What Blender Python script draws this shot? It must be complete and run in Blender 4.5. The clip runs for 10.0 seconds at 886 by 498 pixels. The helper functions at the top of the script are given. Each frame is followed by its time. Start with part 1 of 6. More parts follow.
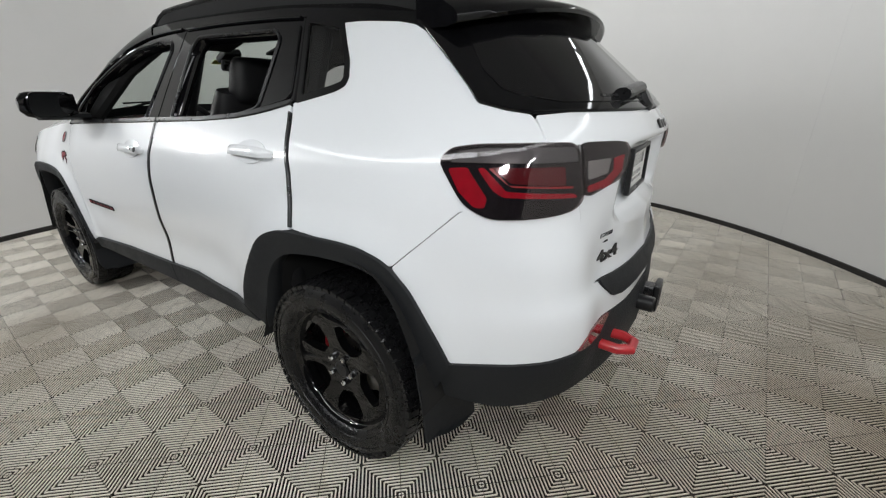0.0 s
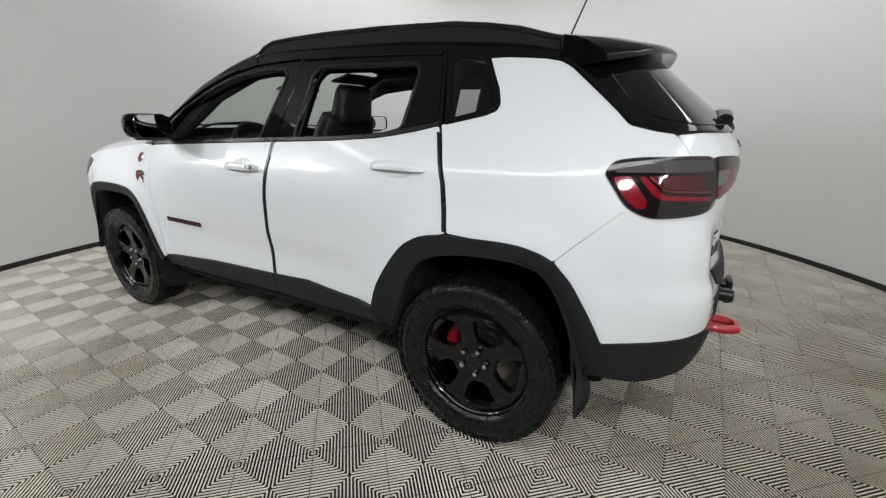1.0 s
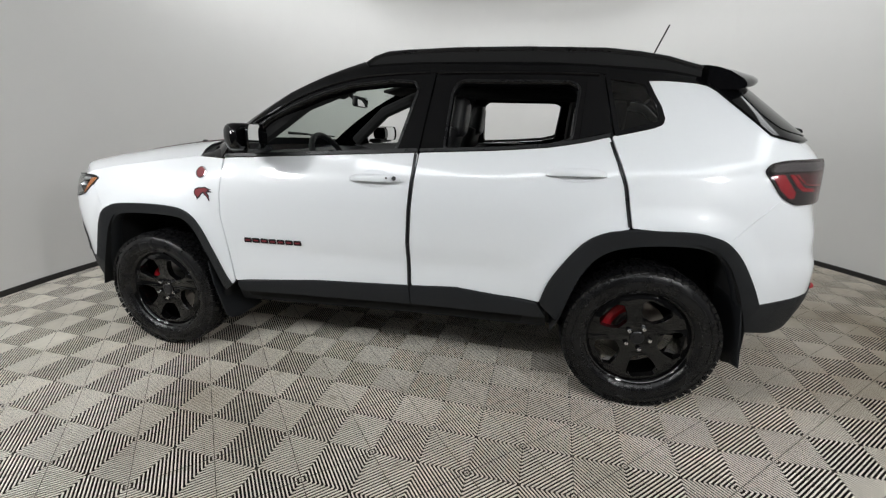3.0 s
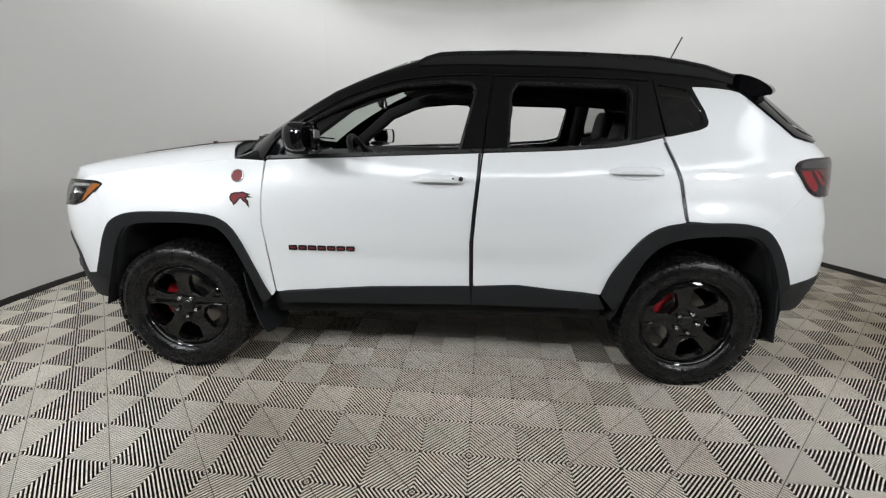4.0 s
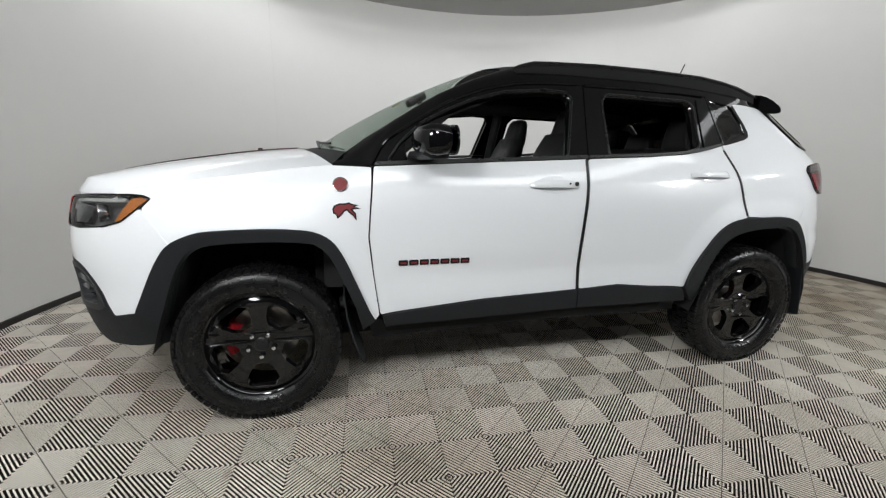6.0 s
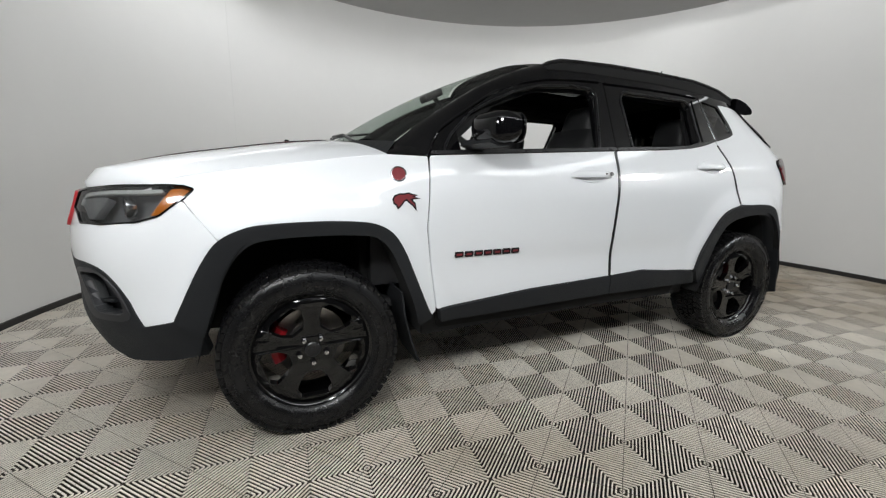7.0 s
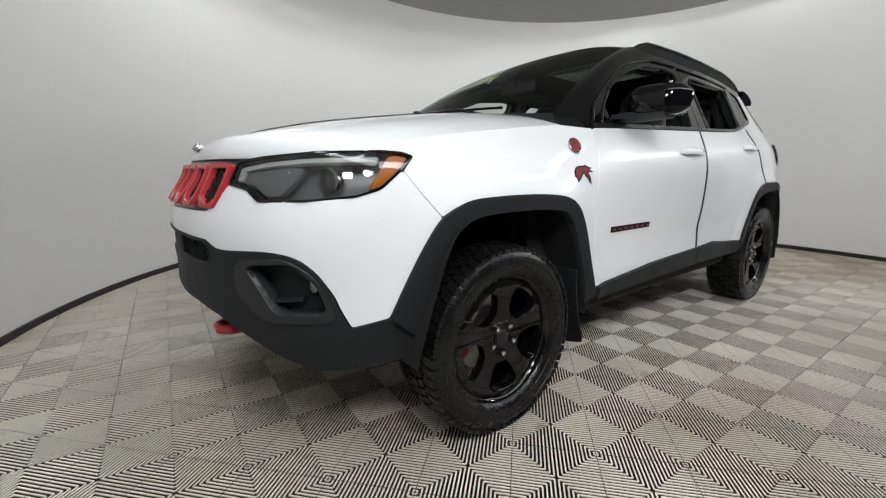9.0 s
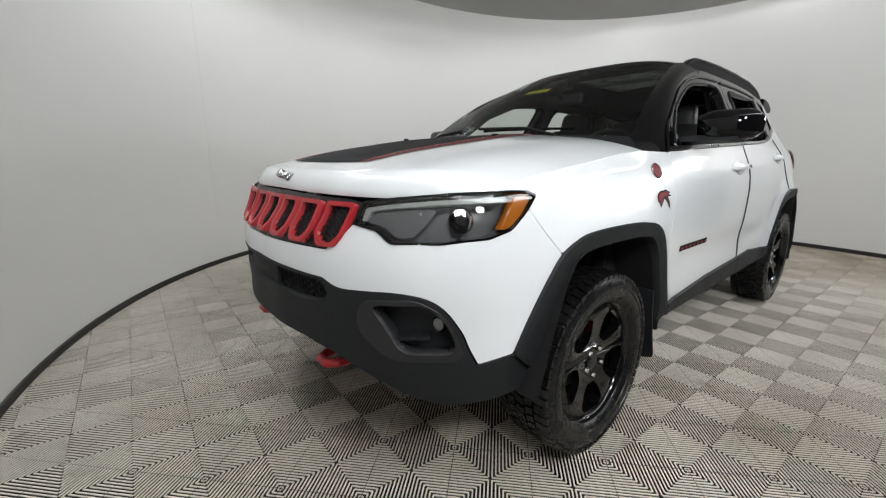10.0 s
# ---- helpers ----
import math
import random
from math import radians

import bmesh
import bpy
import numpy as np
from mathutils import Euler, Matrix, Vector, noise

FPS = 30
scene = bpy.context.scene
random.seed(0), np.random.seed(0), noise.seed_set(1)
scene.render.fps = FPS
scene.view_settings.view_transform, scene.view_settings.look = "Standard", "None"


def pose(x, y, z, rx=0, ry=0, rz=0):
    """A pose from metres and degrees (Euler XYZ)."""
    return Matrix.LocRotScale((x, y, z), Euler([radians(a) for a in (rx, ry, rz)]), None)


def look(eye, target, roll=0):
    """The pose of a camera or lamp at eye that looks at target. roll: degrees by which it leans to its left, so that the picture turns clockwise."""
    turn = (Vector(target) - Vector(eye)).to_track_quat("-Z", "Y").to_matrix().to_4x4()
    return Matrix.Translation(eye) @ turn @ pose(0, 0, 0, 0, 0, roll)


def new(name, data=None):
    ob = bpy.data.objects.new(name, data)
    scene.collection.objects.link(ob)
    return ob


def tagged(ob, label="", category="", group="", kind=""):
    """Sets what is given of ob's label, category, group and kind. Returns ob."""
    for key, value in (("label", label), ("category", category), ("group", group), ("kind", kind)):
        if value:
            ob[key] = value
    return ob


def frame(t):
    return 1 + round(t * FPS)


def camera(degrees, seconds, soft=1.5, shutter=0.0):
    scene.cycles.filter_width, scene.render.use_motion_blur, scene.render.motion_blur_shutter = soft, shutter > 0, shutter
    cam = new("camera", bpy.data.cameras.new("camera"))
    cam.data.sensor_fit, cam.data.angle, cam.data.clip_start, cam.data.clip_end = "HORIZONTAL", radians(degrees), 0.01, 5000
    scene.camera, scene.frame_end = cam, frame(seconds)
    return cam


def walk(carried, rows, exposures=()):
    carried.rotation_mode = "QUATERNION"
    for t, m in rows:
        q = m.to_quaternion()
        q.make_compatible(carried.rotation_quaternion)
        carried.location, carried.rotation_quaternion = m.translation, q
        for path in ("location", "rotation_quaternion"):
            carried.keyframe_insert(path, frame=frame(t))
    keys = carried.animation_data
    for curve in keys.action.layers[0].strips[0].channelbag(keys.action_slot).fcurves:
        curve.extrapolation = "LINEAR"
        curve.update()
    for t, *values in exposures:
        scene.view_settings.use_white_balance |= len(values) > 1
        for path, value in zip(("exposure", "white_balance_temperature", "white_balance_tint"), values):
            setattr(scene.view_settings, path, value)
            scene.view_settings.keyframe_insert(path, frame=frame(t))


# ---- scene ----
import collections

from mathutils import geometry

cam = camera(94.9, 10.0, 1.25)
PATH = [
    (0, (-1.003, 1.649, 1.295), (0.043, 0.105, 0.573), -0.2),
    (0.5, (-0.778, 1.908, 1.316), (0.227, 0.309, 0.657), 0.0),
    (1, (-0.593, 2.15, 1.284), (0.338, 0.489, 0.673), 0.3),
    (1.5, (-0.33, 2.353, 1.278), (0.487, 0.624, 0.693), 0.5),
    (2, (-0.045, 2.502, 1.286), (0.641, 0.714, 0.709), 0.4),
    (2.5, (0.209, 2.657, 1.286), (0.758, 0.82, 0.714), 0.4),
    (3, (0.544, 2.719, 1.283), (0.942, 0.843, 0.718), 0.6),
    (3.2, (0.684, 2.735, 1.289), (1.03, 0.849, 0.722), 0.4),
    (4.3, (1.339, 2.815, 1.244), (1.331, 0.887, 0.71), 0.9),
    (4.5, (1.461, 2.78, 1.241), (1.396, 0.853, 0.707), 0.8),
    (5, (1.724, 2.757, 1.235), (1.53, 0.836, 0.711), 0.7),
    (5.5, (1.993, 2.746, 1.214), (1.672, 0.834, 0.722), 0.7),
    (5.7, (2.092, 2.713, 1.205), (1.721, 0.805, 0.732), 0.8),
    (6.8, (2.679, 2.492, 1.079), (1.955, 0.668, 0.691), 1.0),
    (7, (2.765, 2.463, 1.069), (1.99, 0.66, 0.687), 0.7),
    (7.5, (3.001, 2.287, 1.028), (2.093, 0.544, 0.654), 0.6),
    (8, (3.211, 2.132, 1.016), (2.194, 0.45, 0.648), 0.4),
    (8.5, (3.458, 2.015, 0.963), (2.344, 0.394, 0.597), 0.3),
    (9, (3.663, 1.834, 0.951), (2.479, 0.266, 0.576), 0.1),
    (9.5, (3.868, 1.639, 1.001), (2.628, 0.119, 0.612), 0.1),
    (10, (3.988, 1.556, 1.099), (2.731, 0.063, 0.663), 0.1),
]
walk(cam, [(t, look(eye, target, roll)) for t, eye, target, roll in PATH])


# ---- world and lamps ----
world = bpy.data.worlds.new("world")
scene.world = world
world.use_nodes = True
world.node_tree.nodes["Background"].inputs[0].default_value = (0.9, 0.95, 1.0, 1)
world.node_tree.nodes["Background"].inputs[1].default_value = 0.05
scene.view_settings.exposure = 0.0

ROOM = (0.84, -0.10)      # middle of the round booth
DISC = (1.046, 0.195, 3.098, 2.835, 2.869)   # hanging ceiling panel: x, y, half length, half width, underside


def wall_radius(a):
    return 3.86 + 0.155 * math.sin(a) - 0.165 * math.cos(2 * a) - 0.052 * math.sin(2 * a)


# added unseen fill lamps, above the gap between ceiling panel and wall, leaning inwards
POWER = (24, 28, 38, 38, 26, 14, 13, 21, 26, 25, 18, 16)
for k in range(12):
    a = 2 * math.pi * (k + 0.5) / 12
    at = Vector((DISC[0] + (DISC[2] + 0.32) * math.cos(a), DISC[1] + (DISC[3] + 0.46) * math.sin(a), 3.38))
    lamp = bpy.data.lights.new("fill_lamp", "AREA")
    lamp.shape, lamp.size, lamp.size_y, lamp.energy, lamp.color = "RECTANGLE", 1.8, 0.62 if k in (5, 6) else 0.80 if k in (1, 2, 3, 4) else 0.40, POWER[k], (0.965, 0.995, 1.02)
    ob = new("fill_lamp", lamp)
    lean = 0.62 if math.sin(a) < -0.3 else 0.74
    ob.matrix_world = look(at, at + Vector((-lean * math.cos(a), -lean * math.sin(a), -1.0)))
# four round studio lamps at the ends of the added curtain, mirrored in the paint
for x, y, z, watts in ((-2.5, 2.0, 1.95, 18), (-1.75, 2.9, 2.2, 33), (3.93, 2.2, 1.95, 19), (3.35, 2.85, 2.35, 34)):
    lamp = bpy.data.lights.new("studio_lamp", "AREA")
    lamp.shape, lamp.size, lamp.energy, lamp.color = "DISK", 0.40, watts, (0.98, 0.995, 1.0)
    ob = new("studio_lamp", lamp)
    ob.matrix_world = look(Vector((x, y, z)), (1.0, 0.3, 0.7))


# ---- materials ----
def material(name, base, rough=0.5, metal=0.0, spread=0.0, scale=8.0, bump=0.0, bump_scale=60.0, coat=0.0, spec=0.5, rough_spread=0.0, transmit=0.0, alpha=1.0, per_object=0.0, ior=1.5):
    """A surface whose colour and gloss vary at two scales, with fine relief."""
    m = bpy.data.materials.new(name)
    m.use_nodes = True
    n, l = m.node_tree.nodes, m.node_tree.links
    b = n["Principled BSDF"]
    b.inputs["Roughness"].default_value, b.inputs["Metallic"].default_value = rough, metal
    b.inputs["Coat Weight"].default_value, b.inputs["Coat Roughness"].default_value = coat, 0.06
    b.inputs["Specular IOR Level"].default_value, b.inputs["Transmission Weight"].default_value = spec, transmit
    b.inputs["IOR"].default_value, b.inputs["Alpha"].default_value = ior, alpha
    b.inputs["Base Color"].default_value = (*base, 1)
    place = n.new("ShaderNodeTexCoord").outputs["Object"]
    if spread or rough_spread:
        big, small = n.new("ShaderNodeTexNoise"), n.new("ShaderNodeTexNoise")
        for tex, s in ((big, scale), (small, scale * 9)):
            tex.inputs["Scale"].default_value, tex.inputs["Detail"].default_value = s, 4
            l.new(place, tex.inputs["Vector"])
        add = n.new("ShaderNodeMix")
        add.inputs[0].default_value = 0.35
        l.new(big.outputs["Fac"], add.inputs[2]), l.new(small.outputs["Fac"], add.inputs[3])
        if spread:
            span = n.new("ShaderNodeMapRange")
            span.inputs[1].default_value, span.inputs[2].default_value = 0.3, 0.7
            span.inputs[3].default_value, span.inputs[4].default_value = 1 - spread, 1 + spread
            l.new(add.outputs[0], span.inputs[0])
            value = span.outputs[0]
            if per_object:
                info, vary, mul = n.new("ShaderNodeObjectInfo"), n.new("ShaderNodeMapRange"), n.new("ShaderNodeMath")
                vary.inputs[3].default_value, vary.inputs[4].default_value = 1 - per_object, 1 + per_object
                mul.operation = "MULTIPLY"
                l.new(info.outputs["Random"], vary.inputs[0])
                l.new(value, mul.inputs[0]), l.new(vary.outputs[0], mul.inputs[1])
                value = mul.outputs[0]
            tone = n.new("ShaderNodeVectorMath")
            tone.operation = "SCALE"
            tone.inputs[0].default_value = base
            l.new(value, tone.inputs[3]), l.new(tone.outputs[0], b.inputs["Base Color"])
        if rough_spread:
            span = n.new("ShaderNodeMapRange")
            span.inputs[1].default_value, span.inputs[2].default_value = 0.3, 0.7
            span.inputs[3].default_value, span.inputs[4].default_value = max(rough - rough_spread, 0.02), rough + rough_spread
            l.new(add.outputs[0], span.inputs[0]), l.new(span.outputs[0], b.inputs["Roughness"])
    if bump:
        tex, relief = n.new("ShaderNodeTexNoise"), n.new("ShaderNodeBump")
        tex.inputs["Scale"].default_value, tex.inputs["Detail"].default_value = bump_scale, 3
        relief.inputs["Strength"].default_value, relief.inputs["Distance"].default_value = bump, 0.01
        l.new(place, tex.inputs["Vector"]), l.new(tex.outputs["Fac"], relief.inputs["Height"]), l.new(relief.outputs[0], b.inputs["Normal"])
    return m


def glass(name, tint, rough=0.0, rim=0.9):
    """A thin pane: straight through by the tint, and a mirror at grazing angles."""
    m = bpy.data.materials.new(name)
    m.use_nodes = True
    n, l = m.node_tree.nodes, m.node_tree.links
    n.remove(n["Principled BSDF"])
    clear, shine, mix, edge = n.new("ShaderNodeBsdfTransparent"), n.new("ShaderNodeBsdfGlossy"), n.new("ShaderNodeMixShader"), n.new("ShaderNodeLayerWeight")
    power, span = n.new("ShaderNodeMath"), n.new("ShaderNodeMapRange")
    power.operation, power.inputs[1].default_value = "POWER", 5.0
    span.inputs[3].default_value, span.inputs[4].default_value = 0.06, rim
    clear.inputs[0].default_value, shine.inputs["Roughness"].default_value, edge.inputs[0].default_value = (*tint, 1), rough, 0.5
    l.new(edge.outputs["Facing"], power.inputs[0]), l.new(power.outputs[0], span.inputs[0]), l.new(span.outputs[0], mix.inputs[0])
    l.new(clear.outputs[0], mix.inputs[1]), l.new(shine.outputs[0], mix.inputs[2])
    l.new(mix.outputs[0], n["Material Output"].inputs[0])
    return m


PAINT = material("white_paint", (0.79, 0.81, 0.83), 0.35, coat=1.0)
BLACK = material("black_paint", (0.003, 0.003, 0.0035), 0.05, spread=0.1, scale=4, spec=0.36)
PLASTIC = material("black_plastic", (0.013, 0.0142, 0.016), 0.6, spread=0.15, scale=6, bump=0.12, bump_scale=900, rough_spread=0.08, spec=0.3)
TRIM = material("dark_trim", (0.010, 0.010, 0.011), 0.3, spread=0.1, scale=10, rough_spread=0.06, spec=0.4)
CHROME = material("satin_chrome", (0.36, 0.36, 0.37), 0.22, metal=1.0, spread=0.05, scale=20)
BRIGHT = material("bright_metal", (0.75, 0.75, 0.76), 0.12, metal=1.0, spread=0.04, scale=30)
RUBBER = material("tyre_rubber", (0.006, 0.006, 0.0065), 0.27, spread=0.3, scale=14, bump=0.12, bump_scale=300, rough_spread=0.14, spec=0.36)
RIM = material("gloss_black_alloy", (0.003, 0.003, 0.0032), 0.07, spread=0.1, scale=10, spec=0.5)
STEEL = material("brake_steel", (0.32, 0.30, 0.28), 0.35, metal=1.0, spread=0.2, scale=18, rough_spread=0.1)
RED = material("red_paint", (0.40, 0.013, 0.02), 0.35, spread=0.12, scale=20, coat=0.3, rough_spread=0.08)
DECAL_RED = material("red_decal", (0.17, 0.010, 0.015), 0.6, spread=0.1, scale=30)
DECAL_BLACK = material("black_decal", (0.016, 0.016, 0.018), 0.7, spread=0.15, scale=12, spec=0.1)
DECAL_WHITE = material("white_print", (0.7, 0.7, 0.7), 0.5, spread=0.05)
LAMP_RED = material("red_lens", (0.42, 0.006, 0.02), 0.15, coat=0.3, spread=0.25, scale=40)
LAMP_DARK = material("smoked_lens", (0.014, 0.012, 0.014), 0.08, coat=0.3, spread=0.1, scale=20)
LAMP_GREY = material("grey_lens", (0.33, 0.34, 0.33), 0.2, coat=0.6, spread=0.08, scale=30)
HOUSING = material("grey_lamp_housing", (0.095, 0.097, 0.10), 0.35, spread=0.1, scale=25)
AMBER = material("amber_reflector", (0.40, 0.115, 0.006), 0.2, coat=0.8, spread=0.15, scale=60)
LEATHER = material("black_leather", (0.013, 0.013, 0.014), 0.42, spread=0.15, scale=10, bump=0.25, bump_scale=260, rough_spread=0.08)
CABIN = material("dark_cabin_plastic", (0.014, 0.014, 0.015), 0.6, spread=0.1, scale=8, bump=0.1, bump_scale=500)
CLOTH = material("black_headliner", (0.02, 0.02, 0.02), 0.9, spread=0.1, scale=30)
VOID = material("black_undercoat", (0.005, 0.005, 0.005), 0.9, spread=0.2, scale=8)
WALL = material("white_booth_panel", (0.76, 0.752, 0.735), 0.6, spread=0.015, scale=0.8, rough_spread=0.06, bump=0.02, bump_scale=6, spec=0.2)
DISC_GREY = material("grey_ceiling_fabric", (0.41, 0.41, 0.405), 0.8, spread=0.03, scale=2)
BASE = material("black_vinyl_skirting", (0.018, 0.016, 0.015), 0.5, spread=0.25, scale=5, rough_spread=0.1)
TILE = material("grey_floor_tile", (0.74, 0.695, 0.61), 0.55, spread=0.16, scale=2.2, per_object=0.05, rough_spread=0.1, spec=0.3)
# darker tile copy: shade of the grooves painted on rib webs, plus seam bars
GROOVE = material("tile_shade_and_seam", (0.05, 0.044, 0.036), 0.85, spread=0.2, scale=3, spec=0.1)
# subfloor near black: the shade down between the ribs is in this colour
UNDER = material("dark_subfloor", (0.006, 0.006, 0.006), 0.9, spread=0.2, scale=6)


def soil(m, amount, tint):
    """Old brownish stains lying in the room's plan: broad traffic marks and small spots."""
    n, l = m.node_tree.nodes, m.node_tree.links
    b = n["Principled BSDF"]
    came = b.inputs["Base Color"].links[0].from_socket
    where = n.new("ShaderNodeNewGeometry").outputs["Position"]
    total = None
    for s_, lo, hi, k_ in ((0.55, 0.42, 0.66, amount), (6.5, 0.60, 0.72, amount * 0.8), (34.0, 0.70, 0.78, amount)):
        tex, span = n.new("ShaderNodeTexNoise"), n.new("ShaderNodeMapRange")
        tex.inputs["Scale"].default_value, tex.inputs["Detail"].default_value = s_, 5
        span.inputs[1].default_value, span.inputs[2].default_value, span.inputs[4].default_value = lo, hi, k_
        l.new(where, tex.inputs["Vector"]), l.new(tex.outputs["Fac"], span.inputs[0])
        if total is None:
            total = span.outputs[0]
        else:
            top = n.new("ShaderNodeMath")
            top.operation = "MAXIMUM"
            l.new(total, top.inputs[0]), l.new(span.outputs[0], top.inputs[1])
            total = top.outputs[0]
    # the trodden end of the floor behind the car
    far, near, tex, span, both_ = n.new("ShaderNodeVectorMath"), n.new("ShaderNodeMapRange"), n.new("ShaderNodeTexNoise"), n.new("ShaderNodeMapRange"), n.new("ShaderNodeMath")
    far.operation, far.inputs[1].default_value = "DISTANCE", (-2.5, 0.1, 0.0)
    near.interpolation_type = "SMOOTHSTEP"
    near.inputs[1].default_value, near.inputs[2].default_value, near.inputs[3].default_value, near.inputs[4].default_value = 0.7, 2.9, 1.0, 0.0
    tex.inputs["Scale"].default_value, tex.inputs["Detail"].default_value = 1.3, 6
    span.inputs[1].default_value, span.inputs[2].default_value, span.inputs[3].default_value, span.inputs[4].default_value = 0.32, 0.62, 0.3, 0.85
    both_.operation = "MULTIPLY"
    l.new(where, far.inputs[0]), l.new(far.outputs["Value"], near.inputs[0]), l.new(where, tex.inputs["Vector"]), l.new(tex.outputs["Fac"], span.inputs[0])
    l.new(near.outputs[0], both_.inputs[0]), l.new(span.outputs[0], both_.inputs[1])
    top = n.new("ShaderNodeMath")
    top.operation = "MAXIMUM"
    l.new(total, top.inputs[0]), l.new(both_.outputs[0], top.inputs[1])
    total = top.outputs[0]
    mix = n.new("ShaderNodeMix")
    mix.data_type = "RGBA"
    mix.inputs[7].default_value = (*tint, 1)
    l.new(total, mix.inputs[0]), l.new(came, mix.inputs[6]), l.new(mix.outputs[2], b.inputs["Base Color"])


soil(TILE, 0.6, (0.27, 0.215, 0.145))
ADDED_CURTAIN = material("added_charcoal_curtain", (0.045, 0.045, 0.05), 0.9, spread=0.15, scale=3)
SATIN = material("satin_black_bezel", (0.014, 0.014, 0.0155), 0.46, spread=0.1, scale=10, rough_spread=0.06)
PAPER = material("white_paper", (0.75, 0.75, 0.73), 0.7, spread=0.03)
YELLOW = material("yellow_sticker", (0.68, 0.62, 0.03), 0.5, spread=0.05)
DARK_GLASS = material("dark_rear_glass", (0.004, 0.004, 0.0045), 0.03, spread=0.1, scale=5, spec=0.5)
WINDSCREEN = glass("windscreen_glass", (0.66, 0.72, 0.68), 0.2, 0.38)
TINTED = glass("tinted_glass", (0.10, 0.105, 0.10))
PRIVACY = glass("privacy_glass", (0.42, 0.43, 0.42))
SMOKED = glass("smoked_cover", (0.62, 0.56, 0.56), 0.02)
LENS = glass("clear_lens", (0.80, 0.81, 0.81), 0.03, 0.6)
MIRROR = material("mirror_glass", (0.85, 0.86, 0.86), 0.02, metal=1.0)


# ---- building helpers ----
def part(name, bm, mat, parent=None, label="", smooth=True, angle=35):
    """Links a bmesh as one mesh object under a thing or a part."""
    me = bpy.data.meshes.new(name)
    bm.normal_update()
    for f in bm.faces:
        f.smooth = smooth
    if smooth:
        for e in bm.edges:
            e.smooth = len(e.link_faces) != 2 or e.calc_face_angle(0) < radians(angle)
    bm.to_mesh(me)
    bm.free()
    me.materials.append(mat)
    ob = new(name, me)
    ob.parent = parent
    return tagged(ob, label)


def thing(name, label, category, group="", kind="", at=(0, 0, 0)):
    ob = new(name)
    ob.location = at
    ob.empty_display_size = 0.1
    return tagged(ob, label, category, group, kind)


def block(sx_, sy_, sz, m=None, bevel=0.01, seg=2, bm=None):
    """A box with rounded edges, at the pose m."""
    own = bmesh.new()
    bmesh.ops.create_cube(own, size=1)
    bmesh.ops.scale(own, vec=(sx_, sy_, sz), verts=own.verts)
    if bevel:
        bmesh.ops.bevel(own, geom=own.edges[:], offset=bevel, segments=seg, profile=0.5, affect="EDGES", clamp_overlap=True)
    if m is not None:
        bmesh.ops.transform(own, matrix=m, verts=own.verts)
    return merge(own, bm)


def merge(own, bm):
    if bm is None:
        return own
    me = bpy.data.meshes.new("scratch")
    own.to_mesh(me)
    own.free()
    bm.from_mesh(me)
    bpy.data.meshes.remove(me)
    return bm


def loft(rows, closed_u=False, closed_v=False, bm=None, caps=False):
    """A skin over rows of points, all of one length."""
    bm = bm or bmesh.new()
    grid = [[bm.verts.new(p) for p in row] for row in rows]
    nu, nv = len(grid), len(grid[0])
    for i in range(nu if closed_u else nu - 1):
        for j in range(nv if closed_v else nv - 1):
            a, b, c, d = grid[i][j], grid[i][(j + 1) % nv], grid[(i + 1) % nu][(j + 1) % nv], grid[(i + 1) % nu][j]
            if len({a, b, c, d}) == 4:
                bm.faces.new((a, b, c, d))
    if caps:
        bm.faces.new(grid[0][::-1])
        bm.faces.new(grid[-1])
    return bm


def lathe(profile, n, m, closed=False, bm=None):
    """A profile of (radius, height) turned round the z axis of the pose m."""
    rows = [[m @ Vector((r * math.cos(2 * math.pi * k / n), r * math.sin(2 * math.pi * k / n), h)) for r, h in profile] for k in range(n)]
    return loft(rows, closed_u=True, closed_v=closed, bm=bm)


def tube(points, radius, n=8, bm=None, flat=1.0, closed=False):
    """A rod along points; flat squeezes it in height."""
    pts = [Vector(p) for p in points]
    rows = []
    for k, p in enumerate(pts):
        a = pts[k - 1] if k or closed else p
        b = pts[(k + 1) % len(pts)] if k + 1 < len(pts) or closed else p
        d = (b - a).normalized()
        s = d.cross(Vector((0, 0, 1)))
        s = s.normalized() if s.length > 1e-3 else Vector((0, 1, 0))
        t = s.cross(d)
        rows.append([p + radius * (math.cos(2 * math.pi * i / n) * s + flat * math.sin(2 * math.pi * i / n) * t) for i in range(n)])
    return loft(rows, closed_u=closed, closed_v=True, bm=bm, caps=not closed)


def rounded(points, r, seg=4):
    """A closed outline with its corners rounded."""
    out, n = [], len(points)
    for k in range(n):
        a, p, b = (np.array(points[(k + d) % n], float) for d in (-1, 0, 1))
        la, lb = np.linalg.norm(a - p), np.linalg.norm(b - p)
        q = min(r, 0.45 * la, 0.45 * lb)
        s, e = p + (a - p) / la * q, p + (b - p) / lb * q
        for i in range(seg + 1):
            t = i / seg
            out.append(tuple((1 - t) ** 2 * s + 2 * t * (1 - t) * p + t * t * e))
    return out


def grown(points, d):
    """A closed outline moved outwards by d."""
    pts = np.array(points, float)
    area = 0.5 * np.sum(pts[:, 0] * np.roll(pts[:, 1], -1) - np.roll(pts[:, 0], -1) * pts[:, 1])
    out = []
    for k in range(len(pts)):
        e1, e2 = pts[k] - pts[k - 1], pts[(k + 1) % len(pts)] - pts[k]
        e1, e2 = e1 / (np.linalg.norm(e1) + 1e-9), e2 / (np.linalg.norm(e2) + 1e-9)
        n1, n2 = np.array([e1[1], -e1[0]]), np.array([e2[1], -e2[0]])
        v = n1 + n2
        v /= max(np.linalg.norm(v), 0.3)
        out.append(tuple(pts[k] + (d if area > 0 else -d) * v / max(v @ n1, 0.5)))
    return out


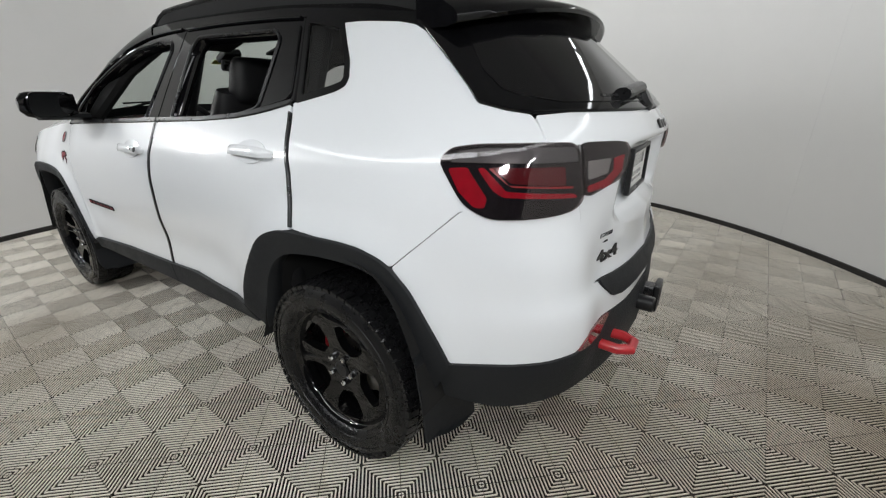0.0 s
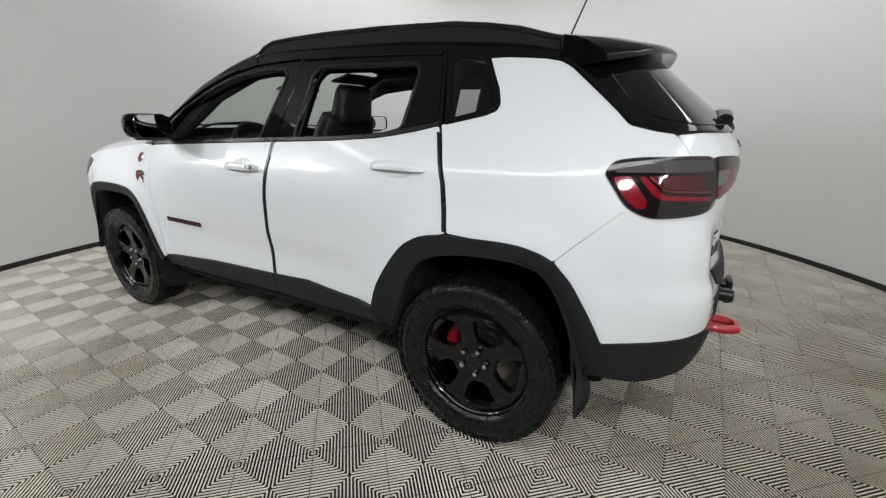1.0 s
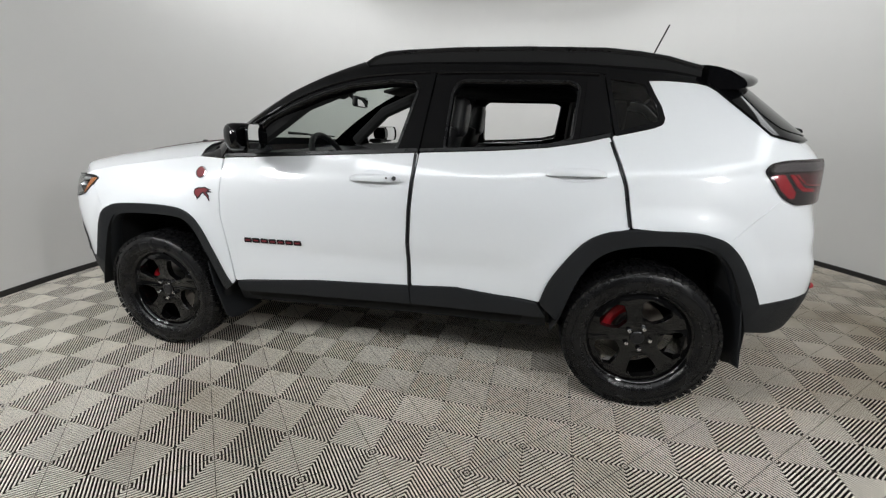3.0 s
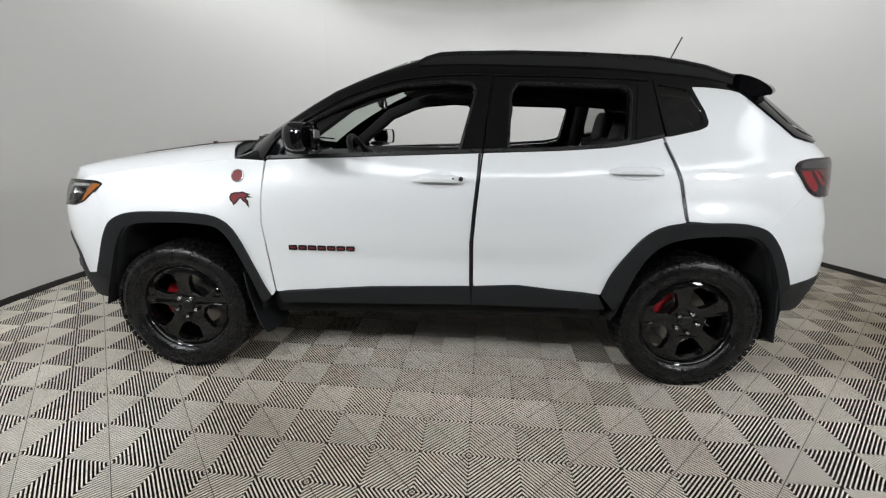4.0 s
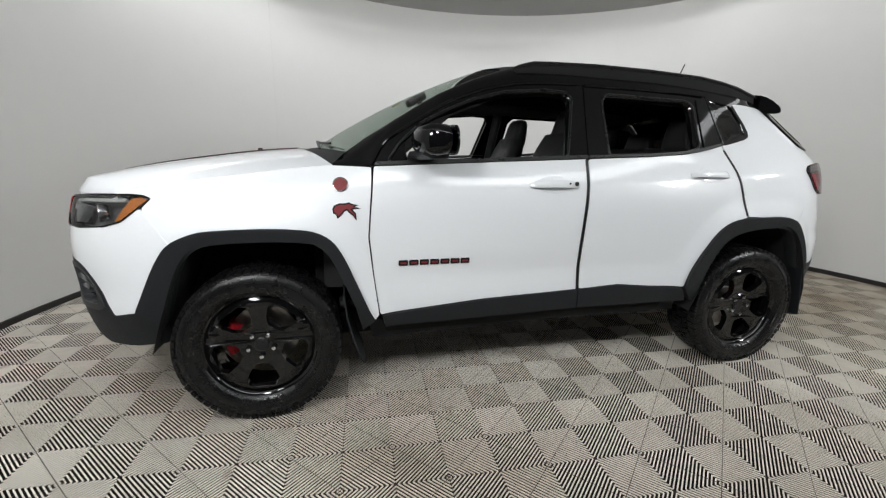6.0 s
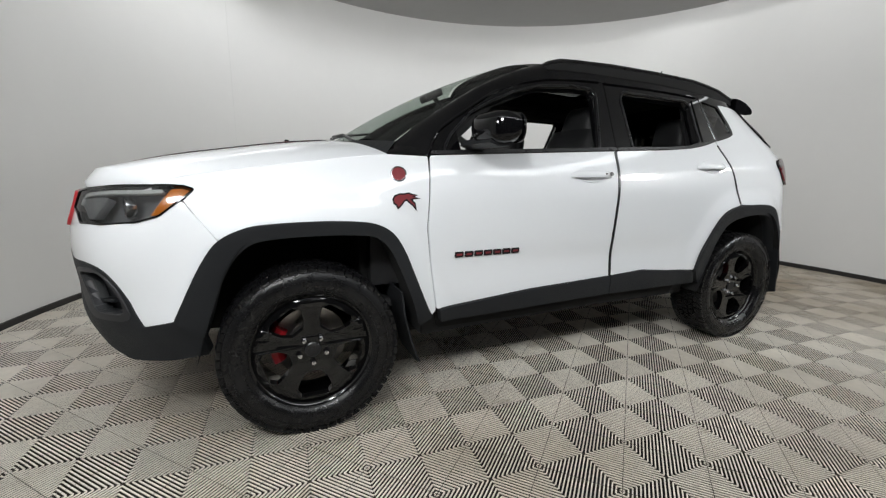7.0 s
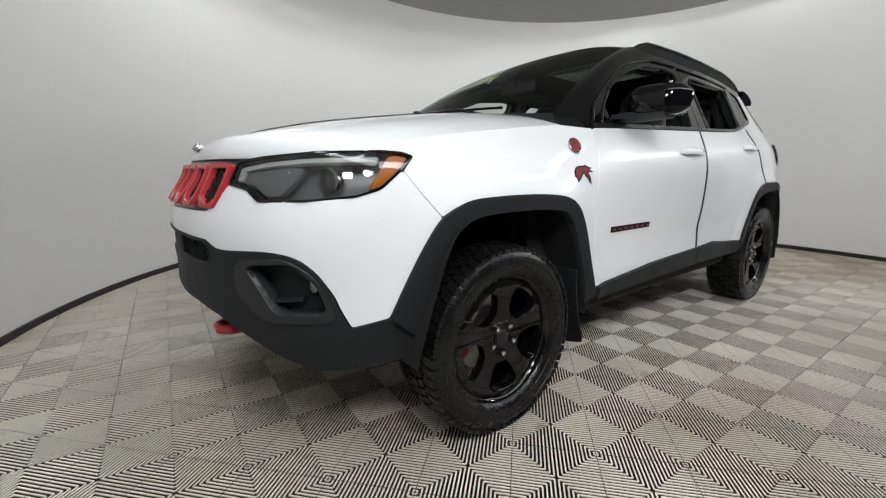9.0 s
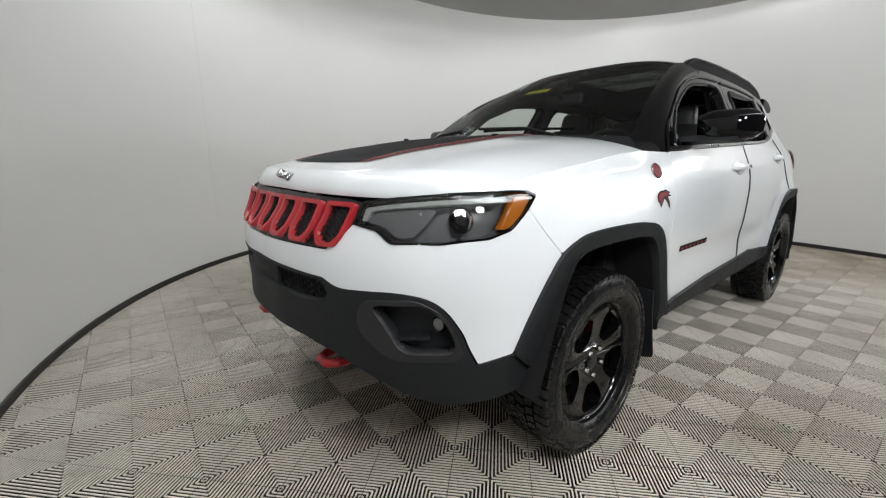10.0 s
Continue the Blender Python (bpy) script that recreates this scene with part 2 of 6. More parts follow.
def prism(outline, depth, m, hole=None, bevel=0.0, bm=None):
    """An outline in the pose's xy plane, given a depth along its z."""
    own = bmesh.new()
    loops = [outline] + ([hole] if hole else [])
    flat = [Vector((*p, 0)) for l in loops for p in l]
    vs = [own.verts.new(p) for p in flat]
    for t in geometry.tessellate_polygon([[Vector((*p, 0)) for p in l] for l in loops]):
        try:
            own.faces.new([vs[i] for i in t])
        except ValueError:
            pass
    bmesh.ops.recalc_face_normals(own, faces=own.faces)
    own.normal_update()
    if own.faces and sum(f.normal.z for f in own.faces) < 0:
        bmesh.ops.reverse_faces(own, faces=own.faces)
    bmesh.ops.dissolve_limit(own, angle_limit=0.001, verts=own.verts[:], edges=own.edges[:])
    r = bmesh.ops.extrude_face_region(own, geom=own.faces[:])
    bmesh.ops.translate(own, vec=(0, 0, depth), verts=[g for g in r["geom"] if isinstance(g, bmesh.types.BMVert)])
    bmesh.ops.recalc_face_normals(own, faces=own.faces)
    if bevel:
        top = [e for e in own.edges if all(abs(v.co.z - depth) < 1e-6 for v in e.verts) and e.calc_face_angle(0) > 0.5]
        bmesh.ops.bevel(own, geom=top, offset=bevel, segments=2, profile=0.5, affect="EDGES", clamp_overlap=True)
    bmesh.ops.transform(own, matrix=m, verts=own.verts)
    return merge(own, bm)


# ---- the shape of the car's skin ----
def curve(xs, ys):
    """A smooth curve through the knots, as a function of arrays."""
    xs, ys = np.array(xs, float), np.array(ys, float)
    d = np.diff(ys) / np.diff(xs)
    m = np.concatenate([[d[0]], (d[1:] * np.diff(xs)[:-1] + d[:-1] * np.diff(xs)[1:]) / (xs[2:] - xs[:-2]), [d[-1]]])

    def at(x):
        x = np.clip(np.asarray(x, float), xs[0], xs[-1])
        k = np.clip(np.searchsorted(xs, x) - 1, 0, len(xs) - 2)
        h = xs[k + 1] - xs[k]
        t = (x - xs[k]) / h
        return ((2 * t ** 3 - 3 * t ** 2 + 1) * ys[k] + (t ** 3 - 2 * t ** 2 + t) * h * m[k]
                + (3 * t ** 2 - 2 * t ** 3) * ys[k + 1] + (t ** 3 - t ** 2) * h * m[k + 1])
    return at


def eased(points, k=4):
    """A line through the points, each stretch cut in k along a smooth curve."""
    pts = [np.array(p, float) for p in points]
    ext = [2 * pts[0] - pts[1]] + pts + [2 * pts[-1] - pts[-2]]
    out = []
    for a, b, c, d in zip(ext, ext[1:], ext[2:], ext[3:]):
        for i in range(k):
            t = i / k
            out.append(tuple(0.5 * (2 * b + (c - a) * t + (2 * a - 5 * b + 4 * c - d) * t * t + (3 * b - a - 3 * c + d) * t ** 3)))
    return out + [tuple(pts[-1])]


# wheel arches on the flank (x, z): outer and inner line of the black flares
ARCH_F = eased([(3.10, 0.525), (3.04, 0.650), (2.985, 0.752), (2.935, 0.816), (2.86, 0.853), (2.78, 0.868), (2.59, 0.874), (2.45, 0.868), (2.37, 0.853), (2.31, 0.815), (2.265, 0.745), (2.225, 0.65), (2.165, 0.50), (2.135, 0.44)])
ARCH_F_IN = eased([(3.01, 0.45), (2.965, 0.58), (2.918, 0.70), (2.855, 0.785), (2.77, 0.815), (2.56, 0.823), (2.42, 0.815), (2.365, 0.797), (2.315, 0.742), (2.26, 0.62), (2.215, 0.50), (2.19, 0.40)])
ARCH_R = eased([(0.467, 0.503), (0.432, 0.610), (0.362, 0.725), (0.290, 0.812), (0.216, 0.855), (0.135, 0.872), (0.0, 0.876), (-0.125, 0.876), (-0.20, 0.867), (-0.275, 0.840), (-0.34, 0.778), (-0.385, 0.71), (-0.43, 0.63), (-0.465, 0.556)])
ARCH_R_IN = eased([(0.375, 0.40), (0.310, 0.610), (0.248, 0.722), (0.165, 0.782), (0.05, 0.808), (-0.06, 0.815), (-0.17, 0.811), (-0.245, 0.785), (-0.305, 0.72), (-0.35, 0.63), (-0.385, 0.53), (-0.41, 0.44)])

# half of the car's outline seen from above, from the middle of the nose round the flank to the middle of the tail
PLAN_X = [3.50, 3.496, 3.475, 3.430, 3.345, 3.21, 3.0, 2.7, 2.2, 1.6, 1.0, 0.4, 0.0, -0.3, -0.46, -0.60, -0.695, -0.753, -0.798, -0.818]
PLAN_Y = [0.0, 0.2, 0.4, 0.54, 0.68, 0.785, 0.838, 0.866, 0.88, 0.882, 0.882, 0.878, 0.866, 0.84, 0.807, 0.74, 0.63, 0.48, 0.28, 0.0]
_k = np.concatenate([[0], np.cumsum(np.hypot(np.diff(PLAN_X), np.diff(PLAN_Y)))])
_u = np.linspace(0, _k[-1], 1201)
_px, _py = curve(_k, PLAN_X)(_u), curve(_k, PLAN_Y)(_u)
ULEN = _k[-1]
_z = np.linspace(0.15, 1.62, 295)
_levels = [0.15, 0.25, 0.35, 0.45, 0.6, 0.75, 0.87, 0.95, 1.0, 1.05, 1.1, 1.15, 1.2, 1.3, 1.4, 1.5, 1.62]
_mid = curve(_levels, [0.88, 0.925, 0.96, 0.982, 0.992, 0.998, 1.0, 0.997, 0.988, 0.973, 0.953, 0.93, 0.905, 0.85, 0.793, 0.735, 0.66])(_z)
_rear = curve(_levels, [0.88, 0.92, 0.955, 0.98, 0.995, 1.0, 1.0, 0.99, 0.98, 0.966, 0.949, 0.922, 0.885, 0.822, 0.767, 0.715, 0.64])(_z)
_front = curve(_levels, [0.86, 0.93, 0.97, 0.985, 0.992, 1.0, 1.0, 0.985, 0.962, 0.935, 0.90, 0.87, 0.84, 0.8, 0.75, 0.7, 0.6])(_z)
_nose = curve([0.15, 0.2, 0.26, 0.33, 0.41, 0.5, 0.6, 0.7, 0.78, 0.86, 0.93, 1.0, 1.05, 1.62], [-0.2, -0.15, -0.09, -0.045, -0.02, 0, 0, 0.008, 0.01, 0.0, -0.012, -0.035, -0.075, -0.6])(_z)
_tail = curve([0.15, 0.25, 0.35, 0.5, 0.62, 0.72, 0.76, 0.82, 1.0, 1.1, 1.17, 1.2, 1.25, 1.3, 1.4, 1.5, 1.62], [0.12, 0.05, 0.0, -0.030, -0.025, -0.015, 0.0, 0.010, 0.005, 0.0, 0.0, 0.015, 0.055, 0.11, 0.225, 0.34, 0.46])(_z)
_ramp = lambda a: a * a * (3 - 2 * a)
_wf = _ramp(np.clip((_px - 2.6) / 0.75, 0, 1))
_wr = _ramp(np.clip((0.15 - _px) / 0.8, 0, 1))
_mr = _ramp(np.clip((0.7 - _px) / 0.7, 0, 1))[:, None]
_mf = _ramp(np.clip((_px - 2.0) / 0.5, 0, 1))[:, None]
_sy = (1 - _mr - _mf) * _mid + _mr * _rear + _mf * _front
TX = _px[:, None] + _wf[:, None] * _nose + _wr[:, None] * _tail
TY = _py[:, None] * _sy
# the bumper's middle stands forward of the grille
_bow = 1 - _ramp(np.clip((np.where(_px > 3, _py, 9.0) - 0.05) / 0.62, 0, 1))[:, None]
TX = TX + 0.050 * _bow * _ramp(np.clip((_z - 0.28) / 0.2, 0, 1)) * _ramp(np.clip((0.95 - _z) / 0.13, 0, 1))
# fuller corners of the rear bumper
_hip = np.where(_px < 0, _ramp(np.clip((_py - 0.42) / 0.20, 0, 1)) * _ramp(np.clip((0.81 - _py) / 0.13, 0, 1)), 0.0)[:, None]
TX = TX - 0.040 * _hip * _ramp(np.clip((_z - 0.38) / 0.26, 0, 1)) * _ramp(np.clip((1.00 - _z) / 0.17, 0, 1))
# hollow for the number plate between the tail lights
_in = _ramp(np.clip((0.40 - np.where(_px < 0, _py, 9.0)) / 0.14, 0, 1))[:, None]
TX = TX + 0.085 * _in * _ramp(np.clip((_z - 0.90) / 0.07, 0, 1)) * _ramp(np.clip((1.165 - _z) / 0.05, 0, 1))


def arch_distance(line, xs, zs):
    """How far points of the flank lie from the line of a wheel arch."""
    best = np.full(xs.shape, 9.0)
    for (ax, az), (bx, bz) in zip(line[::2], line[2::2]):
        vx, vz = bx - ax, bz - az
        w = np.clip(((xs - ax) * vx + (zs - az) * vz) / (vx * vx + vz * vz), 0, 1)
        best = np.minimum(best, np.hypot(xs - ax - w * vx, zs - az - w * vz))
    return best


# pressed lines of the flank: a crease at the handles, a hollow low in the doors, swollen edges round the arches
_flank = (_ramp(np.clip((_px + 0.45) / 0.25, 0, 1)) * _ramp(np.clip((2.2 - _px) / 0.5, 0, 1)))[:, None]
_crease = np.interp(_px[::-1], [-0.4, 0.35, 1.28, 2.15, 3.0], [1.115, 1.088, 1.043, 0.998, 0.960])[::-1][:, None]
_dz = np.sqrt((_z[None, :] - _crease) ** 2 + 0.006 ** 2) - 0.006
TY = TY + _flank * 0.004 * np.exp(-_dz / 0.055)
_doors = (_ramp(np.clip((_px - 0.45) / 0.25, 0, 1)) * _ramp(np.clip((2.2 - _px) / 0.3, 0, 1)))[:, None]
TY = TY - _doors * 0.010 * np.exp(-(((_z - 0.64) / 0.075) ** 2))[None, :]
_d = np.minimum(arch_distance(ARCH_F, TX, _z[None, :] + 0 * TX), arch_distance(ARCH_R, TX, _z[None, :] + 0 * TX))
_t = (0.095 - _d) / 0.008
_swell = 0.008 * np.where(_t > 30, _t, np.log1p(np.exp(np.clip(_t, -40, 30))))
TY = TY + np.where((_px > -0.62) & (_px < 3.25), 1.0, 0.0)[:, None] * 0.21 * _swell * np.clip(_py / 0.84, 0, 1)[:, None] ** 6


def look_up(table, u, z):
    a = np.clip(np.asarray(u, float) / ULEN * 1200, 0, 1199.999)
    b = np.clip((np.asarray(z, float) - 0.15) / 1.47 * 294, 0, 293.999)
    i, j = a.astype(int), b.astype(int)
    a, b = a - i, b - j
    return (table[i, j] * (1 - a) + table[i + 1, j] * a) * (1 - b) + (table[i, j + 1] * (1 - a) + table[i + 1, j + 1] * a) * b


def skin(u, z):
    """Points and outward normals of the body's skin. u: metres along the outline from the nose (negative: right flank)."""
    u, z = np.asarray(u, float), np.asarray(z, float)
    side, w, e = np.where(u < 0, -1.0, 1.0), np.abs(u), 0.011
    w = np.where(w > ULEN, 2 * ULEN - w, w)
    side = np.where(np.abs(u) > ULEN, -side, side)
    p = np.stack([look_up(TX, w, z), side * look_up(TY, w, z), z], -1)
    lo, hi = np.maximum(w - e, 0), np.minimum(w + e, ULEN)
    du = np.stack([look_up(TX, hi, z) - look_up(TX, lo, z), look_up(TY, hi, z) - look_up(TY, lo, z), 0 * z], -1)
    dz = np.stack([look_up(TX, w, z + e) - look_up(TX, w, z - e), look_up(TY, w, z + e) - look_up(TY, w, z - e), 0 * z + 2 * e], -1)
    n = np.cross(du, dz)
    n /= np.linalg.norm(n, axis=-1, keepdims=True)
    n[..., 1] *= side
    return p, n


def _column(z):
    us = _u
    return us, look_up(TX, us, np.full_like(us, z)), look_up(TY, us, np.full_like(us, z))


def sx(x, z):
    """Outline metres of the left flank at this x and height."""
    us, xs, ys = _column(z)
    return (float(np.interp(-x, -np.minimum.accumulate(xs), us)), z)


def fy(y, z):
    """Outline metres of the nose at this y and height."""
    us, xs, ys = _column(z)
    k = us < 1.3
    return (math.copysign(float(np.interp(abs(y), np.maximum.accumulate(ys[k]), us[k])), y), z)


def ry(y, z):
    """Outline metres of the tail at this y and height."""
    us, xs, ys = _column(z)
    k = us > ULEN - 1.0
    w = ULEN - float(np.interp(abs(y), np.maximum.accumulate(ys[k][::-1]), (ULEN - us[k])[::-1]))
    return (w if y >= 0 else 2 * ULEN - w, z)


def panel(name, outline, mat, parent, side=1, holes=(), off=0.0, depth=0.014, step=0.05, label="", shrink=0.0007, soft=0.008):
    """A sheet of the body's skin inside an outline of (u, z), folded back at its edges. side -1: the right flank."""
    if shrink:
        outline = grown(outline, -shrink)
    outline = [p for k, p in enumerate(outline) if math.dist(p, outline[k - 1]) > 1e-4]
    if soft:
        outline = rounded(outline, soft, 3)
    loops = [outline] + [list(h) for h in holes]
    own = bmesh.new()
    vs = [own.verts.new((*p, 0)) for l in loops for p in l]
    for t in geometry.tessellate_polygon([[Vector((*p, 0)) for p in l] for l in loops]):
        try:
            own.faces.new([vs[i] for i in t])
        except ValueError:
            pass
    lone = [v for v in own.verts if not v.link_faces]
    bmesh.ops.delete(own, geom=lone, context="VERTS")
    lo = [min(v.co[i] for v in own.verts) for i in (0, 1)]
    hi = [max(v.co[i] for v in own.verts) for i in (0, 1)]
    for i in (0, 1):
        k = math.floor(lo[i] / step) + 1
        while k * step < hi[i]:
            at, no = Vector((0, 0, 0)), Vector((0, 0, 0))
            at[i], no[i] = k * step, 1
            bmesh.ops.bisect_plane(own, geom=own.verts[:] + own.edges[:] + own.faces[:], dist=1e-5, plane_co=at, plane_no=no)
            k += 1
    own.verts.index_update()
    uz = np.array([v.co[:2] for v in own.verts])
    p, nrm = skin(uz[:, 0], uz[:, 1])
    p = p + nrm * off
    p[:, 1] *= side
    nrm = nrm * np.array([1, side, 1])
    verts, faces, norms = [tuple(q) for q in p], [], []
    for f in own.faces:
        idx = [v.index for v in f.verts]
        a = uz[idx]
        area = np.sum(a[:, 0] * np.roll(a[:, 1], -1) - np.roll(a[:, 0], -1) * a[:, 1])
        if abs(area) < 1e-9:
            continue
        if (area < 0) != (side < 0):
            idx.reverse()
        faces.append(idx)
        norms += [tuple(nrm[i]) for i in idx]
    sides, back = collections.Counter(), {}
    for f in faces:
        for a, b in zip(f, f[1:] + f[:1]):
            sides[(a, b)] += 1
    rim = [(a, b) for (a, b) in sides if (b, a) not in sides]
    for a, b in rim:
        for i in (a, b):
            if i not in back:
                back[i] = len(verts)
                verts.append(tuple(p[i] - nrm[i] * depth))
        q = [b, a, back[a], back[b]]
        e = np.cross(p[a] - p[b], np.array(verts[back[b]]) - p[b])
        e = e / (np.linalg.norm(e) + 1e-12)
        faces.append(q)
        soft = [(nrm[b] + e), (nrm[a] + e), e, e]
        norms += [tuple(s / (np.linalg.norm(s) + 1e-12)) for s in soft]
    own.free()
    me = bpy.data.meshes.new(name)
    me.from_pydata(verts, [], faces)
    me.polygons.foreach_set("use_smooth", [True] * len(me.polygons))
    me.normals_split_custom_set(norms)
    me.materials.append(mat)
    ob = new(name, me)
    ob.parent = parent
    return tagged(ob, label)


def band(name, outline, mat, parent, side=1, wide=0.004, inner=0.007, off=0.004, depth=0.045, label=""):
    """A raised rim along an outline on the skin, with a wall going down inside it."""
    line = rounded(outline, 0.010, 4)
    rows = []
    for d, o in ((wide, -0.004), (wide, off), (-inner, off), (-inner - 0.001, -depth)):
        uz = np.array(grown(line, d))
        p, n = skin(uz[:, 0], uz[:, 1])
        q = p + n * o
        q[:, 1] *= side
        rows.append([tuple(v) for v in q])
    bm = loft(rows, closed_v=True)
    bmesh.ops.recalc_face_normals(bm, faces=bm.faces)
    return part(name, bm, mat, parent, label, angle=40)


def both(name, outline, mat, parent, **more):
    """The same sheet on the left and on the right flank."""
    return [panel(name, outline, mat, parent, side=s, **more) for s in (1, -1)]


def S(*pts):
    return [sx(x, z) for x, z in pts]


def N(*pts):
    return [fy(y, z) for y, z in pts]


def T(*pts):
    return [ry(y, z) for y, z in pts]


def whole_nose(*pts):
    """A mirrored outline across the nose from its left half, given from the top middle to the bottom middle."""
    return list(pts) + [(-u, z) for u, z in reversed(pts)]


def whole_tail(*pts):
    return list(pts) + [(2 * ULEN - u, z) for u, z in reversed(pts)]


def on_skin(u, z, side=1, lift=0.0):
    """A pose on the body's skin: x along it, y up it, z out of it."""
    p, n = skin(np.array([u]), np.array([z]))
    p, n = Vector(p[0]), Vector(n[0])
    p += n * lift
    p.y *= side
    n.y *= side
    up = (Vector((0, 0, 1)) - n * n.z).normalized()
    m = Matrix((up.cross(n), up, n)).transposed().to_4x4()
    m.translation = p
    return m


# ---- the booth ----
N_WALL = 160
angles = [2 * math.pi * k / N_WALL for k in range(N_WALL)]


def ring(r_off, z, about=None):
    return [(ROOM[0] + (wall_radius(a) + r_off) * math.cos(a), ROOM[1] + (wall_radius(a) + r_off) * math.sin(a), z) for a in angles]


def sheet(a0, a1, inner, outer, z0, z1):
    """A curved wall with thickness between two bearings in degrees."""
    turns = [radians(a0 + (a1 - a0) * k / 360) for k in range(361)]

    def at(a, d, z):
        r = wall_radius(a) + d
        return (ROOM[0] + r * math.cos(a), ROOM[1] + r * math.sin(a), z)
    return loft([[at(a, inner, z0), at(a, inner, z1), at(a, outer, z1), at(a, outer, z0)] for a in turns], closed_v=True, caps=True)


ob = part("wall", sheet(148, 392, 0, 0.08, 0, 3.5), WALL, None, "smooth white curved wall of a round photo booth")
tagged(ob, "", "wall", "", "structure")
wall = ob
# unseen dark sheet added behind the camera side to darken the car's reflections
bm = sheet(31.6, 148.4, 0.03, 0.06, 0.02, 3.4)
for v in bm.verts:
    a = math.atan2(v.co.y - ROOM[1], v.co.x - ROOM[0])
    d = 0.022 * math.sin(a * 75) + 0.012 * math.sin(a * 31)
    v.co.x, v.co.y = v.co.x + d * math.cos(a), v.co.y + d * math.sin(a)
tagged(part("unseen_curtain", bm, ADDED_CURTAIN, None, "added unseen charcoal curtain that darkens reflections in the car"), "", "curtain", "", "structure")
ob = part("baseboard", loft([ring(-0.012, 0.0), ring(-0.012, 0.042), ring(-0.004, 0.047), ring(0.004, 0.0)], closed_v=True), BASE, None, "thin black vinyl skirting along the curved wall")
tagged(ob, "", "baseboard", "", "structure")
for a in (-2.279, -0.95, 0.35, 2.75):
    r = wall_radius(a) - 0.0004
    m = Matrix.Translation((ROOM[0] + r * math.cos(a), ROOM[1] + r * math.sin(a), 1.78)) @ pose(0, 0, 0, 0, 0, math.degrees(a))
    part("wall_joint", block(0.0022, 0.004, 3.4, m, 0.0008, 1), WALL, wall, "thin joint between two wall sheets")
bm = lathe([(0.0, 0.0), (0.993, 0.0), (1.0, 0.015), (1.0, 0.09), (0.99, 0.10), (0.0, 0.10)], 128, Matrix.Translation((DISC[0], DISC[1], DISC[4])) @ Matrix.Diagonal((DISC[2], DISC[3], 1, 1)))
bmesh.ops.remove_doubles(bm, verts=bm.verts, dist=1e-5)
ob = part("ceiling_disc", bm, DISC_GREY, None, "round grey panel hung under the booth ceiling")
tagged(ob, "", "ceiling panel", "", "structure")
ob = part("ceiling", loft([ring(0.05, 3.45), ring(0.05, 3.55), [(ROOM[0], ROOM[1], 3.55)] * N_WALL, [(ROOM[0], ROOM[1], 3.45)] * N_WALL], closed_u=True, closed_v=True), WALL, None, "plain white booth ceiling")
tagged(ob, "", "ceiling", "", "structure")
ob = part("subfloor", loft([ring(0.05, -0.022), ring(0.05, -0.10), [(ROOM[0], ROOM[1], -0.10)] * N_WALL, [(ROOM[0], ROOM[1], -0.022)] * N_WALL], closed_u=True, closed_v=True), UNDER, None, "subfloor under the open floor tiles, blackened to deepen the grooves")
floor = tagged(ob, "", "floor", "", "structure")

# ---- the car: origin under the rear axle, x to the nose, y to its left ----
car = thing("car", "white compact SUV with black roof, red accents and lowered windows", "car")
WHEELBASE, HUB_Y, HUB_Z = 2.636, 0.83, 0.345

# painted sheets
BELT_F = [(2.125, 1.128), (1.85, 1.141), (1.625, 1.151), (1.35, 1.163), (1.075, 1.175)]
BELT_R = [(1.068, 1.175), (0.707, 1.191), (0.487, 1.207), (0.40, 1.219), (0.311, 1.235), (0.215, 1.257)]
GAP_B = [(1.083, 1.10), (1.10, 0.913), (1.11, 0.747), (1.104, 0.524)]
front_doors = both("front_door", S(*BELT_F, *GAP_B, (1.62, 0.505), (2.11, 0.464), (2.138, 0.685), (2.152, 0.824), (2.142, 0.95), (2.134, 1.03)), PAINT, car, step=0.03)
rear_doors = both("rear_door", S(*BELT_R, (0.174, 1.146), (0.142, 1.054), (0.112, 0.878), *ARCH_R[16::-1], (0.67, 0.515), (0.873, 0.536), (1.098, 0.524), (1.104, 0.747), (1.094, 0.913), (1.077, 1.10)), PAINT, car, step=0.03)
both("front_fender", S((2.135, 1.125), (2.30, 1.130), (2.482, 1.111), (2.665, 1.087), (2.833, 1.067), (2.97, 1.046), (3.083, 1.026), (3.140, 1.008), (3.09, 1.007), (3.03, 1.004), (2.998, 0.992), (3.035, 0.953), *ARCH_F[12:], (2.116, 0.464), (2.144, 0.685), (2.158, 0.824), (2.148, 0.95), (2.140, 1.03)), PAINT, car, step=0.026)
QUARTER = S((0.205, 1.262), (0.164, 1.146), (0.132, 1.054), (0.102, 0.882), *ARCH_R[24:33], (-0.290, 0.832), (-0.47, 1.005)) + T((0.70, 1.02), (0.66, 1.10), (0.645, 1.168), (0.617, 1.240), (0.646, 1.249)) + S((-0.446, 1.267), (-0.40, 1.311), (-0.312, 1.387), (-0.228, 1.458), (-0.19, 1.478), (-0.14, 1.488), (0.0, 1.498), (0.062, 1.498), (0.005, 1.387), (-0.009, 1.335), (-0.002, 1.315), (0.033, 1.299), (0.12, 1.278))
both("rear_quarter", QUARTER, PAINT, car, step=0.026)
NOSE_EDGE = eased([(0.405, 0.742), (0.462, 0.718), (0.55, 0.720), (0.636, 0.724), (0.700, 0.712), (0.735, 0.675), (0.757, 0.609), (0.767, 0.56)])
